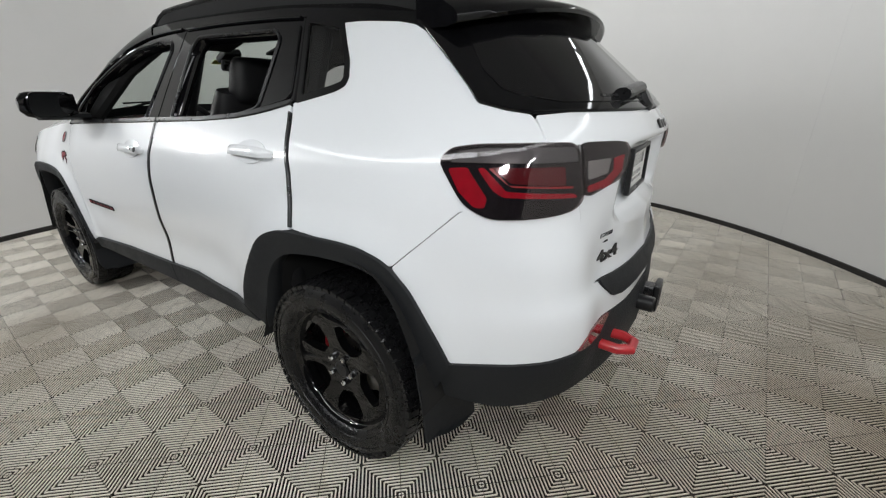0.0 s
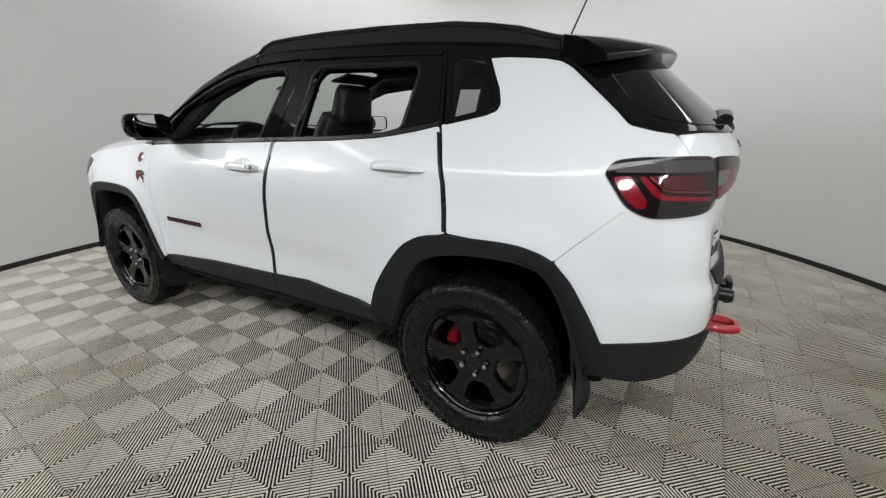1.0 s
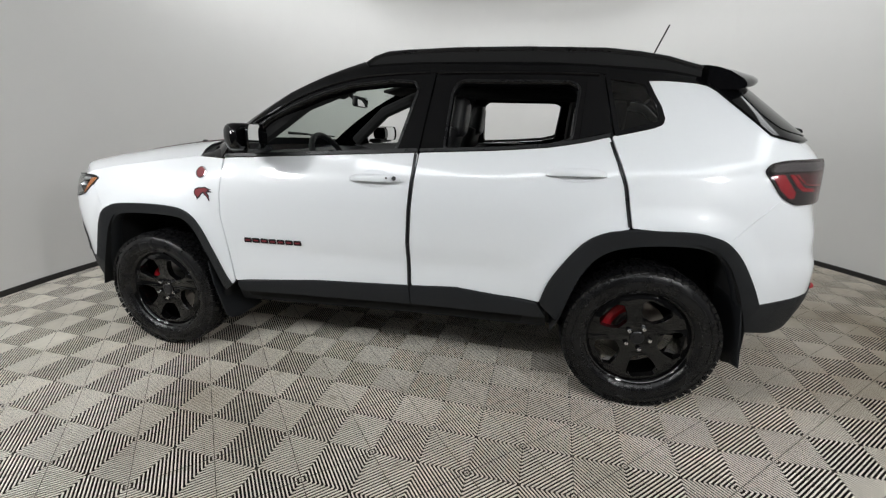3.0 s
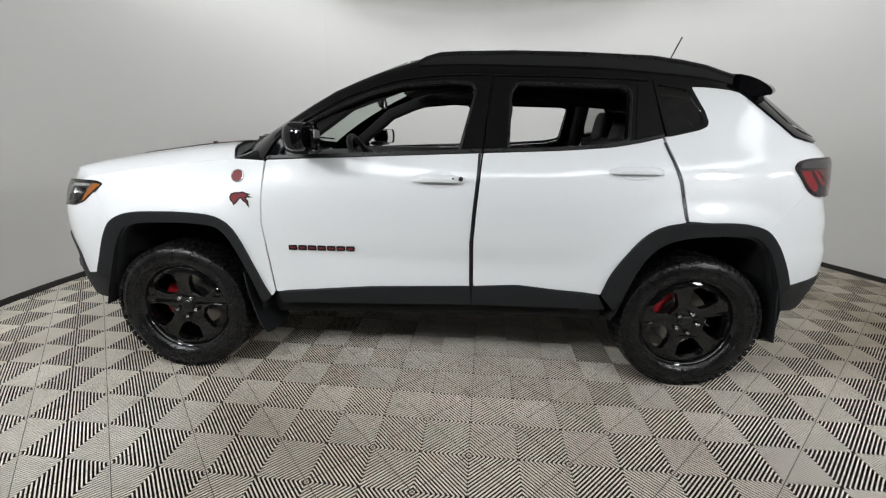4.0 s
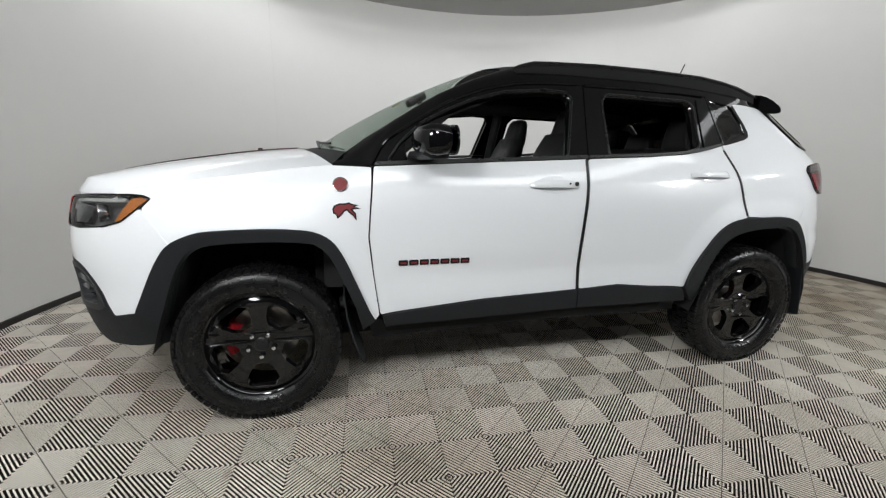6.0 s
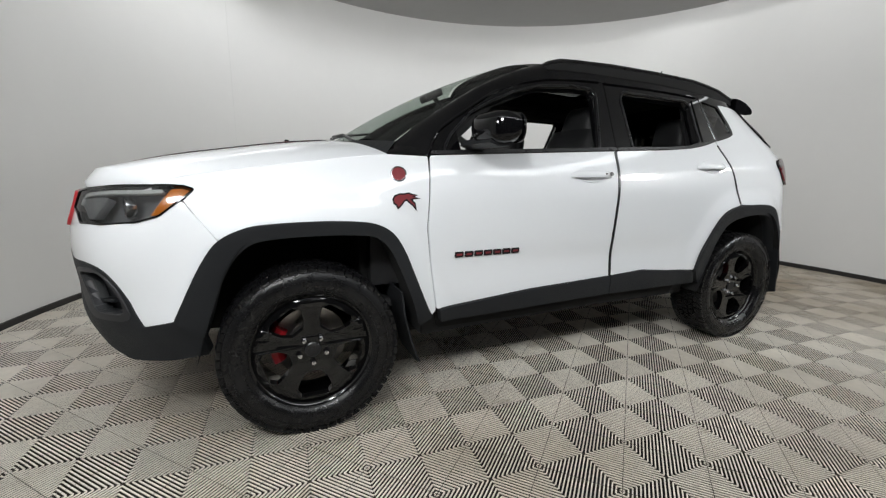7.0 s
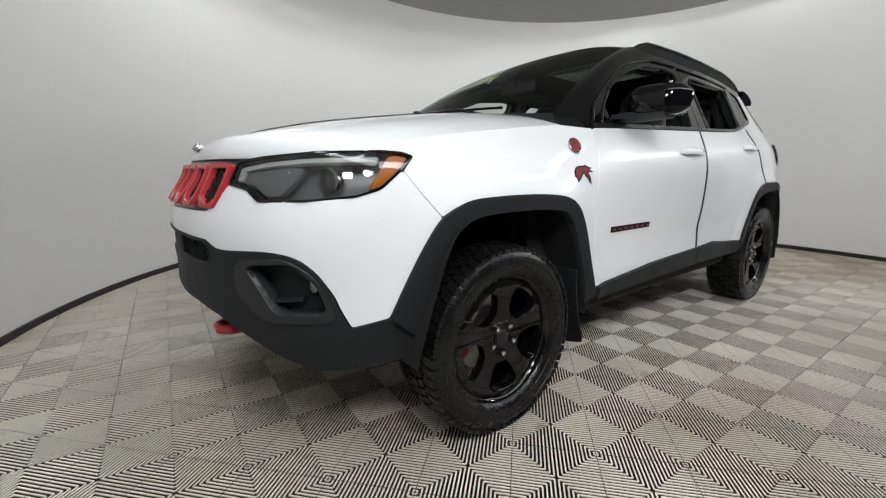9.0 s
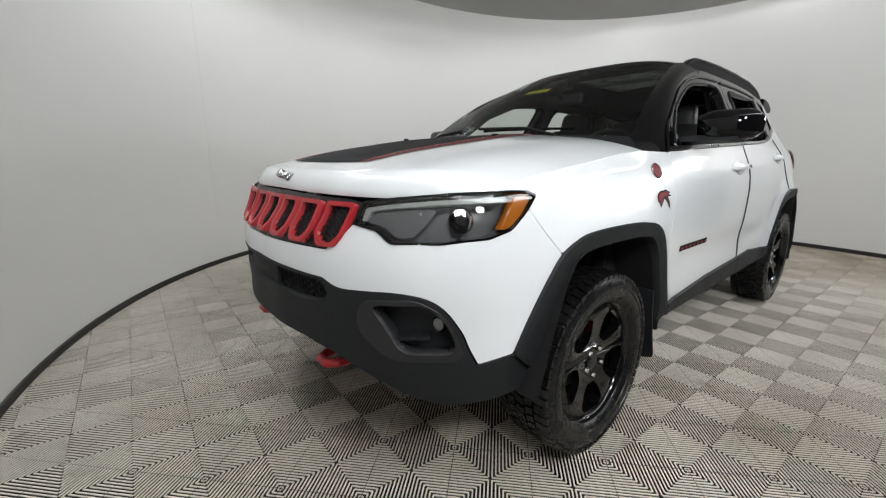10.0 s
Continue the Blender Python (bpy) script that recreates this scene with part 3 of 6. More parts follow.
fascia = whole_nose((0.0, 0.828), *N((0.42, 0.832), (0.467, 0.872), (0.500, 0.912), (0.577, 0.901), (0.619, 0.868), (0.725, 0.872)), *S((3.18, 0.884), (3.111, 0.904), (3.055, 0.948), (3.0365, 0.9515), (2.9362, 0.8145), *ARCH_F[8::-1]), *N((0.782, 0.503), *[(y + 0.002, z + 0.0025) for y, z in NOSE_EDGE[::-1]]), (0.0, 0.755))
panel("front_bumper", fascia, PAINT, car, label="white painted front bumper skin", step=0.03)
rear_skin = whole_tail((ULEN, 0.742), *T((0.36, 0.748), (0.486, 0.756), (0.56, 0.95), (0.57, 1.01)), *S((-0.56, 1.03), (-0.4715, 1.005), (-0.2915, 0.8312), *ARCH_R[40:]), *T((0.781, 0.561), (0.694, 0.581), (0.617, 0.589), (0.573, 0.625), (0.457, 0.637), (0.274, 0.630)), (ULEN, 0.64))
panel("rear_bumper", rear_skin, PAINT, car, label="white painted rear bumper skin", step=0.03)
hatch = whole_tail((ULEN, 1.238), *T((0.30, 1.240), (0.534, 1.244), (0.613, 1.238), (0.642, 1.172), (0.575, 1.16), (0.57, 1.02), (0.562, 0.95), (0.49, 0.762), (0.36, 0.754)), (ULEN, 0.748))
tailgate = panel("tailgate", hatch, PAINT, car, label="white painted tailgate")

# black lower cladding
low_nose = whole_nose((0.0, 0.752), *N(*NOSE_EDGE, (0.780, 0.500)), *S((3.10, 0.523), (3.03, 0.522), (3.0, 0.38), (3.12, 0.365)), *N((0.70, 0.358), (0.62, 0.395), (0.52, 0.455), (0.42, 0.50), (0.30, 0.52)), (0.0, 0.525))
intake = N((0.40, 0.735), (0.425, 0.70), (0.40, 0.665), (0.30, 0.655), (0.0, 0.655), (-0.30, 0.655), (-0.40, 0.665), (-0.425, 0.70), (-0.40, 0.735), (0.0, 0.742))
FOG = [(0.562, 0.683), (0.702, 0.698), (0.737, 0.637), (0.752, 0.545), (0.638, 0.541)]
fog_left, fog_right = N(*FOG), [(-u, z) for u, z in N(*FOG)]
bumper_low = panel("lower_bumper", low_nose, PLASTIC, car, holes=[rounded(intake, 0.02), rounded(fog_left, 0.035), rounded(fog_right, 0.035)], label="matt black lower front bumper", off=0.002, depth=0.05)
low_tail = whole_tail((ULEN, 0.637), *T((0.274, 0.627), (0.457, 0.634), (0.573, 0.622), (0.617, 0.586), (0.694, 0.578), (0.781, 0.558)), *S((-0.462, 0.553), (-0.41, 0.552), (-0.43, 0.41)), *T((0.742, 0.395), (0.649, 0.405), (0.38, 0.41)), (ULEN, 0.42))
panel("rear_valance", low_tail, PLASTIC, car, label="matt black lower rear bumper", off=0.004, depth=0.05)
for name, o, i, a, b in (("front_arch_trim", ARCH_F, ARCH_F_IN, [], []), ("rear_arch_trim", ARCH_R, ARCH_R_IN, [], [])):
    line = S(*o) + S(*reversed(i))
    for s in (1, -1):
        panel(name, line, PLASTIC, car, side=s, off=0.015, depth=0.07, step=0.03, shrink=0, soft=0.05, label="matt black wheel arch flare")
for k, s in enumerate((1, -1)):
    panel("door_cladding", S((2.10, 0.462), (1.62, 0.503), (1.112, 0.524), (1.106, 0.424), (2.09, 0.402)), PLASTIC, front_doors[k], side=s, off=0.012, depth=0.03, label="matt black door cladding")
    panel("door_cladding", S((1.106, 0.524), (0.873, 0.534), (0.672, 0.513), (0.475, 0.497), (0.43, 0.42), (1.100, 0.424)), PLASTIC, rear_doors[k], side=s, off=0.012, depth=0.03, label="matt black door cladding")
both("side_skirt", S((2.16, 0.402), (1.1, 0.420), (0.43, 0.417), (0.42, 0.318), (1.1, 0.322), (2.15, 0.298)), PLASTIC, car, off=-0.05, depth=0.12, label="matt black lower side skirt")

# dark inner body behind the joints
both("inner_side", S((2.25, 1.10), (1.08, 1.15), (0.30, 1.21), (0.18, 1.12), (0.12, 0.90), (0.34, 0.80), (0.50, 0.55), (0.55, 0.34), (2.08, 0.34), (2.12, 0.52), (2.20, 0.72), (2.27, 0.85)), VOID, car, off=-0.035, depth=0.02, step=0.12)
both("inner_quarter", S((0.14, 1.10), (0.10, 0.90), (-0.2, 0.88), (-0.30, 0.80), (-0.45, 0.82), (-0.55, 1.0), (-0.5, 1.18), (-0.4, 1.3), (-0.2, 1.44), (0.0, 1.45), (-0.05, 1.34), (0.10, 1.24)), VOID, car, off=-0.035, depth=0.02, step=0.12)
both("inner_fender", S((2.26, 1.08), (2.9, 1.01), (2.98, 0.95), (2.95, 0.82), (2.86, 0.87), (2.56, 0.90), (2.3, 0.87)), VOID, car, off=-0.035, depth=0.02, step=0.12)
panel("inner_tail", whole_tail((ULEN, 1.22), *T((0.55, 1.2), (0.6, 1.0), (0.62, 0.6), (0.6, 0.42)), (ULEN, 0.40)), VOID, car, off=-0.04, depth=0.02, step=0.12)
panel("inner_nose", whole_nose((0.0, 0.99), *N((0.40, 0.985), (0.43, 0.8), (0.50, 0.78), (0.50, 0.71), (0.47, 0.5)), (0.0, 0.5)), VOID, car, off=-0.06, depth=0.02, step=0.12)
part("underbody", block(3.4, 1.30, 0.14, pose(1.22, 0, 0.34), 0.04), VOID, car)

# bonnet
SEAM_X, SEAM_Z = [3.135, 3.083, 2.97, 2.833, 2.665, 2.482, 2.30], [1.010, 1.028, 1.048, 1.069, 1.089, 1.113, 1.131]
seam_z = curve(SEAM_X[::-1], SEAM_Z[::-1])
middle = curve([2.48, 2.6, 2.9, 3.2, 3.38, 3.45, 3.472], [1.208, 1.199, 1.160, 1.108, 1.062, 1.038, 1.012])
rows = []
for i in range(25):
    t = i / 24
    ex = 3.135 + (2.30 - 3.135) * t
    ez = float(seam_z(ex))
    u, _ = sx(ex, ez)
    e = skin(np.array([u]), np.array([ez]))[0][0]
    ey = e[1] - 0.005
    if not i:
        ey_front = ey
    row = []
    for j in range(-16, 17):
        s = j / 16
        y = s * ey
        front_u, _ = fy(abs(s) * ey_front, 1.006)
        fx = skin(np.array([abs(front_u)]), np.array([1.006]))[0][0][0]
        fx += (3.135 - fx) * abs(s) ** 12
        back = 2.50 - 0.20 * abs(s) ** 2.2
        x = fx + (back - fx) * t
        mz = float(middle(min(x, 3.472)))
        lift = (1 - abs(s) ** 4.0) * (1 - 0.05 * math.exp(-((abs(s) - 0.62) / 0.12) ** 2))
        z = ez + (mz - ez) * lift if i else 1.006 + 0.004 * (1 - abs(s))
        row.append((x, y, z))
    rows.append(row)
edge = [[(x - 0.004, y, z - 0.02) for x, y, z in rows[0]]]
hood_rows = rows
bm = loft(edge + rows)
for j in (0, -1):
    flange = [[row[j], (row[j][0], row[j][1] * 0.997, row[j][2] - 0.010)] for row in rows]
    loft(flange if j else [r[::-1] for r in flange], bm=bm)
bonnet = part("bonnet", bm, PAINT, car, "white bonnet with a black and red centre decal", angle=60)


def hood_point(t, s, lift=0.0):
    i, j = min(int(t * 24), 23), min(int((s + 1) * 16), 31)
    a, b = t * 24 - i, (s + 1) * 16 - j
    q = [Vector(hood_rows[i + di][j + dj]) for di in (0, 1) for dj in (0, 1)]
    return q[0] * (1 - a) * (1 - b) + q[1] * (1 - a) * b + q[2] * a * (1 - b) + q[3] * a * b + Vector((0, 0, lift))


# windscreen, cowl, pillars and roof
def screen(s, t, lift=0.0):
    """A place on the windscreen's surface: s across (-1 to 1), t from its foot to the roof."""
    foot = Vector((2.44 - 0.23 * s * s, 0.815 * s, 1.188 - 0.030 * s * s))
    head = Vector((1.50 - 0.085 * s * s, 0.605 * s, 1.656 - 0.078 * abs(s) ** 4.5))
    p = foot.lerp(head, t)
    p += Vector((0.35, 0, 0.60)) * (0.22 * t * (1 - t))
    return p + Vector((0.43, 0, 0.9)) * lift


SC = 0.87
for s in (1, -1):
    low = [Vector(skin(np.array([sx(x, z)[0]]), np.array([z]))[0][0]) for x, z in ((2.30, 1.127), (2.25, 1.128), (2.19, 1.126), (2.12, 1.122))]
    top = [screen(SC, w, 0.002) for w in (-0.03, 0.0, 0.05, 0.12)]
    rows = [[Vector((p.x, p.y * s, p.z)) for p in (a - Vector((0, 0.006, 0)), a.lerp(b, 0.35) + Vector((0, 0.004, 0.006)), a.lerp(b, 0.7), b)] for a, b in zip(low, top)]
    part("cowl_corner", loft(rows), BLACK, car, "gloss black corner at the foot of the windscreen", angle=70)
part("windscreen", loft([[screen(SC * j / 12, 0.03 + 0.95 * i / 14) for j in range(-12, 13)] for i in range(15)]), WINDSCREEN, car, "clear windscreen").visible_shadow = False
part("cowl", loft([[Vector((2.51 - 0.21 * abs(j / 12) ** 2.2, 0.77 * j / 12, 1.196 - 0.062 * abs(j / 12) ** 2.6)) for j in range(-12, 13)], [screen(SC * j / 12, 0.035, 0.004) for j in range(-12, 13)], [screen(SC * j / 12, 0.0, -0.03) for j in range(-12, 13)]]), PLASTIC, car, "black cowl under the windscreen")
FRAME_F = [(2.136, 1.127), (2.076, 1.227), (2.001, 1.283), (1.90, 1.345), (1.765, 1.424), (1.66, 1.466), (1.574, 1.496), (1.46, 1.522), (1.354, 1.538), (1.20, 1.547), (1.063, 1.550)]
roof_edge = curve([-0.24, -0.1, 0.06, 0.356, 0.792, 1.158, 1.354, 1.50], [1.512, 1.522, 1.540, 1.570, 1.585, 1.592, 1.585, 1.572])
roof_mid = curve([-0.30, -0.1, 0.1, 0.4, 0.8, 1.2, 1.42, 1.50], [1.594, 1.620, 1.643, 1.670, 1.686, 1.688, 1.672, 1.656])
for s in (1, -1):
    rows = []
    for k in range(len(FRAME_F) - 2):
        x, z = FRAME_F[k]
        u, _ = sx(x, z)
        p, n = skin(np.array([u]), np.array([z]))
        a = Vector(p[0])
        t = k / (len(FRAME_F) - 3)
        b = screen(SC, 0.0 + 1.0 * t ** 0.85, 0.003)
        out = Vector(n[0]) * 0.6 + Vector((0.3, 0, 0.5))
        row = []
        for i in range(7):
            w = i / 6
            q = a.lerp(b, w) + out * (0.028 * 4 * w * (1 - w) * (0.3 + 0.7 * min(t * 2, 1)))
            q.y *= s
            row.append(q)
        rows.append(row)
    part("windscreen_pillar", loft(rows), BLACK, car, "gloss black windscreen pillar", angle=70)
rows = []
for i in range(29):
    x0 = 1.50 - 1.78 * i / 28
    ez = float(roof_edge(x0))
    ex = min(x0, 1.40)
    u, _ = sx(ex, ez)
    ey = skin(np.array([u]), np.array([ez]))[0][0][1]
    mz = float(roof_mid(x0))
    rows.append([(x0 - 0.085 * abs(j / 14) ** 2 * max(0, 1 - i / 5), ey * j / 14, ez + (mz - ez) * (1 - abs(j / 14) ** 4.5)) for j in range(-14, 15)])
bm = loft(rows)
bmesh.ops.delete(bm, geom=[f for f in bm.faces if 0.42 < f.calc_center_median().x < 1.13 and abs(f.calc_center_median().y) < 0.33], context="FACES")
roof = part("roof", bm, BLACK, car, "gloss black roof", angle=60)
bm = loft(rows)
bmesh.ops.delete(bm, geom=[f for f in bm.faces if not (0.42 < f.calc_center_median().x < 1.13 and abs(f.calc_center_median().y) < 0.33)], context="FACES")
part("sunroof", bm, TINTED, roof, "dark tinted glass sunroof", angle=60)
bm = loft([[(x, y * 0.97, z - 0.035) for x, y, z in row] for row in rows])
bmesh.ops.delete(bm, geom=[f for f in bm.faces if 0.42 < f.calc_center_median().x < 1.13 and abs(f.calc_center_median().y) < 0.31], context="FACES")
part("headliner", bm, CLOTH, car, "black cloth headliner", angle=60)
both("roof_side", S((1.52, 1.505), (1.354, 1.538), (1.063, 1.550), (0.60, 1.545), (0.25, 1.532), (0.06, 1.499), (-0.14, 1.490), (-0.19, 1.480), (-0.245, 1.512), (-0.1, 1.522), (0.06, 1.540), (0.356, 1.570), (0.792, 1.585), (1.158, 1.592), (1.354, 1.585), (1.46, 1.572)), BLACK, car, shrink=0)

# side window frames, one with each door
DLO_F = [(2.06, 1.150), (2.010, 1.223), (1.895, 1.323), (1.765, 1.388), (1.630, 1.445), (1.469, 1.489), (1.244, 1.509), (1.133, 1.502), (1.113, 1.470), (1.188, 1.186)]
DLO_R = [(0.948, 1.196), (0.933, 1.464), (0.898, 1.505), (0.396, 1.494), (0.356, 1.472), (0.381, 1.247), (0.482, 1.222), (0.707, 1.206)]
for k, s in enumerate((1, -1)):
    f = front_doors[k]
    panel("window_frame", S(*FRAME_F[:-1], (1.030, 1.548), (1.062, 1.30), (1.075, 1.177), *BELT_F[-2::-1]), BLACK, f, side=s, holes=[rounded(S(*DLO_F), 0.02)], depth=0.05, label="gloss black door window frame")
    panel("belt_trim", S((2.125, 1.131), *BELT_F[1:-1], (1.075, 1.177), (1.077, 1.193), (1.62, 1.168), (2.115, 1.146)), TRIM, f, side=s, off=0.009, depth=0.02, label="satin black waist strip")
    f = rear_doors[k]
    panel("window_frame", S((1.022, 1.548), (0.60, 1.543), (0.315, 1.533), (0.250, 1.530), (0.205, 1.262), *BELT_R[-2:0:-1], (1.068, 1.177), (1.055, 1.30)), BLACK, f, side=s, holes=[rounded(S(*DLO_R), 0.02)], depth=0.05, label="gloss black door window frame")
    panel("belt_trim", S((1.068, 1.178), *BELT_R[1:], (0.209, 1.272), (0.313, 1.250), (0.40, 1.234), (0.487, 1.222), (0.707, 1.206), (1.066, 1.192)), TRIM, f, side=s, off=0.009, depth=0.02, label="satin black waist strip")
    for door, line in ((front_doors[k], eased(FRAME_F)), (rear_doors[k], eased([(1.018, 1.546), (0.80, 1.545), (0.60, 1.541), (0.40, 1.535), (0.27, 1.528)]))):
        uz = np.array(S(*line))
        p, n = skin(uz[:, 0], uz[:, 1])
        part("frame_bead", tube([tuple(v) for v in (p + n * 0.003) * np.array([1, s, 1])], 0.007, 8), BLACK, door, "gloss black bead along the window frame")
    panel("pillar_cover", S((0.345, 1.246), (0.322, 1.508), (0.262, 1.505), (0.226, 1.288), (0.24, 1.270)), BLACK, f, side=s, off=0.006, depth=0.012, shrink=0, step=0.04, label="gloss black pillar cover")
    for door, hole in ((front_doors[k], DLO_F), (rear_doors[k], DLO_R)):
        uz = np.array(grown(rounded(S(*hole), 0.02), 0.004))
        p, n = skin(uz[:, 0], uz[:, 1])
        q = (p + n * 0.001) * np.array([1, s, 1])
        part("window_seal", tube([tuple(v) for v in q], 0.0065, 6, closed=True), TRIM, door, "satin black rubber window seal")
    q = panel("quarter_window", S((0.192, 1.266), (0.246, 1.524), (0.062, 1.496), (0.005, 1.387), (-0.007, 1.335), (0.0, 1.317), (0.033, 1.301)), PRIVACY, car, side=s, off=-0.004, label="dark tinted quarter window")
    panel("frame", S((0.192, 1.260), (0.246, 1.53), (0.062, 1.500), (0.003, 1.387), (-0.012, 1.335), (-0.004, 1.311), (0.033, 1.295)), BLACK, q, side=s, shrink=0, depth=0.02, off=0.002, holes=[rounded(S((0.178, 1.285), (0.225, 1.51), (0.078, 1.485), (0.024, 1.39), (0.012, 1.335), (0.018, 1.325), (0.04, 1.318)), 0.012)])

# tailgate glass and spoiler
rear_black = whole_tail((ULEN, 1.238), *T((0.30, 1.240), (0.534, 1.244), (0.615, 1.242)), *S((-0.526, 1.248), (-0.444, 1.269), (-0.398, 1.313), (-0.310, 1.389), (-0.226, 1.460), (-0.19, 1.480), (-0.245, 1.512)), *T((0.45, 1.53)), (ULEN, 1.535))
upper = panel("tailgate_glass", rear_black, BLACK, tailgate, label="dark glass of the tailgate with a gloss black surround", shrink=0.001, off=0.010)
panel("pane", whole_tail((ULEN, 1.257), *T((0.534, 1.262), (0.60, 1.278), (0.615, 1.295), (0.60, 1.345), (0.53, 1.47), (0.48, 1.50)), (ULEN, 1.52)), DARK_GLASS, upper, off=0.013, depth=0.004, shrink=0)
rows = []
for j in range(-14, 15):
    s = j / 14
    y = 0.60 * s
    back, front = -0.53 + 0.137 * s * s + 0.05 * s ** 8, -0.19
    zt, zb = 1.611 - 0.047 * s * s, 1.546 - 0.068 * s * s

    def edge_at(w, h, inset=1.0):
        return (front + (back - front) * w, y * inset, zt + (zb - zt) * h)
    rows.append([edge_at(0, 0, 0.97), edge_at(0.25, 0.10, 0.98), edge_at(0.54, 0.29, 0.99), edge_at(0.9, 0.68), edge_at(0.98, 0.86), edge_at(1, 1.0), (back + 0.006, y, zb - 0.010), (back + 0.03, y, zb - 0.014), (front - 0.12, y * 0.98, zt + (zb - zt) * 0.3 - 0.075), (front, y * 0.97, zt - 0.10)])
spoiler = loft(rows, closed_v=True, caps=True)
part("roof_spoiler", spoiler, BLACK, tailgate, "gloss black roof spoiler", angle=40)

# ---- wheels ----
def tyre_mesh():
    """A tyre about the y axis, its outer side at +y, standing flat on the ground."""
    prof = [(0.238, 0.088), (0.246, 0.099), (0.263, 0.108), (0.285, 0.1125), (0.31, 0.109), (0.328, 0.102), (0.338, 0.094), (0.342, 0.082), (0.3425, 0.0), (0.342, -0.082), (0.338, -0.094), (0.328, -0.102), (0.31, -0.109), (0.285, -0.1125), (0.263, -0.108), (0.246, -0.099), (0.238, -0.088)]
    n = 96
    axis = Matrix.Rotation(radians(-90), 4, "X")
    bm, tread = lathe(prof, n, axis), bmesh.new()
    # tread blocks, five rows, with slots between them
    count = 60
    for row, (y0, y1, shift) in enumerate(((0.060, 0.104, 0.0), (0.022, 0.054, 0.5), (-0.016, 0.016, 0.2), (-0.054, -0.022, 0.7), (-0.104, -0.060, 0.35))):
        for k in range(count):
            a0 = 2 * math.pi * (k + shift) / count
            a1 = a0 + 2 * math.pi / count * (0.80 if row in (0, 4) else 0.74)
            skew = 0.012 * (1 if row % 2 else -1)
            vs = []
            for r_in in (True, False):
                for a, y in ((a0, y0), (a1, y0), (a1, y1), (a0, y1)):
                    yy = y
                    r = 0.3525 - 0.35 * max(abs(y) - 0.082, 0)
                    if r_in:
                        r -= 0.014
                    a2 = a + (skew if y == y1 else -skew)
                    vs.append(tread.verts.new((r * math.cos(a2), yy, r * math.sin(a2))))
            for f in ((4, 5, 6, 7), (0, 1, 5, 4), (1, 2, 6, 5), (2, 3, 7, 6), (3, 0, 4, 7)):
                tread.faces.new([vs[i] for i in f])
    # lugs on both shoulders
    for side in (1, -1):
        for k in range(count):
            a0 = 2 * math.pi * (k + (0.1 if side > 0 else 0.45)) / count
            low = 0.331 if k % 2 else 0.335
            vs = [[tread.verts.new((r * math.cos(a), side * y, r * math.sin(a))) for r, y in ((0.3445, 0.0985), (low, 0.1052), (low, 0.097), (0.3445, 0.090))] for a in (a0, a0 + 2 * math.pi / count * 0.62)]
            tread.faces.new((vs[0][0], vs[0][1], vs[1][1], vs[1][0]))
            tread.faces.new((vs[0][1], vs[0][2], vs[1][2], vs[1][1]))
            for v in vs:
                tread.faces.new(v)
    for r0, hgt in ((0.300, 0.1125), (0.262, 0.1080)):
        lathe([(r0 - 0.0025, hgt - 0.002), (r0 - 0.001, hgt + 0.001), (r0 + 0.001, hgt + 0.001), (r0 + 0.0025, hgt - 0.002)], n, axis, bm=bm)
    for b in (bm, tread):
        for v in b.verts:
            v.co.z = max(v.co.z, -HUB_Z + 0.001)
        bmesh.ops.recalc_face_normals(b, faces=b.faces)
    return bm, tread


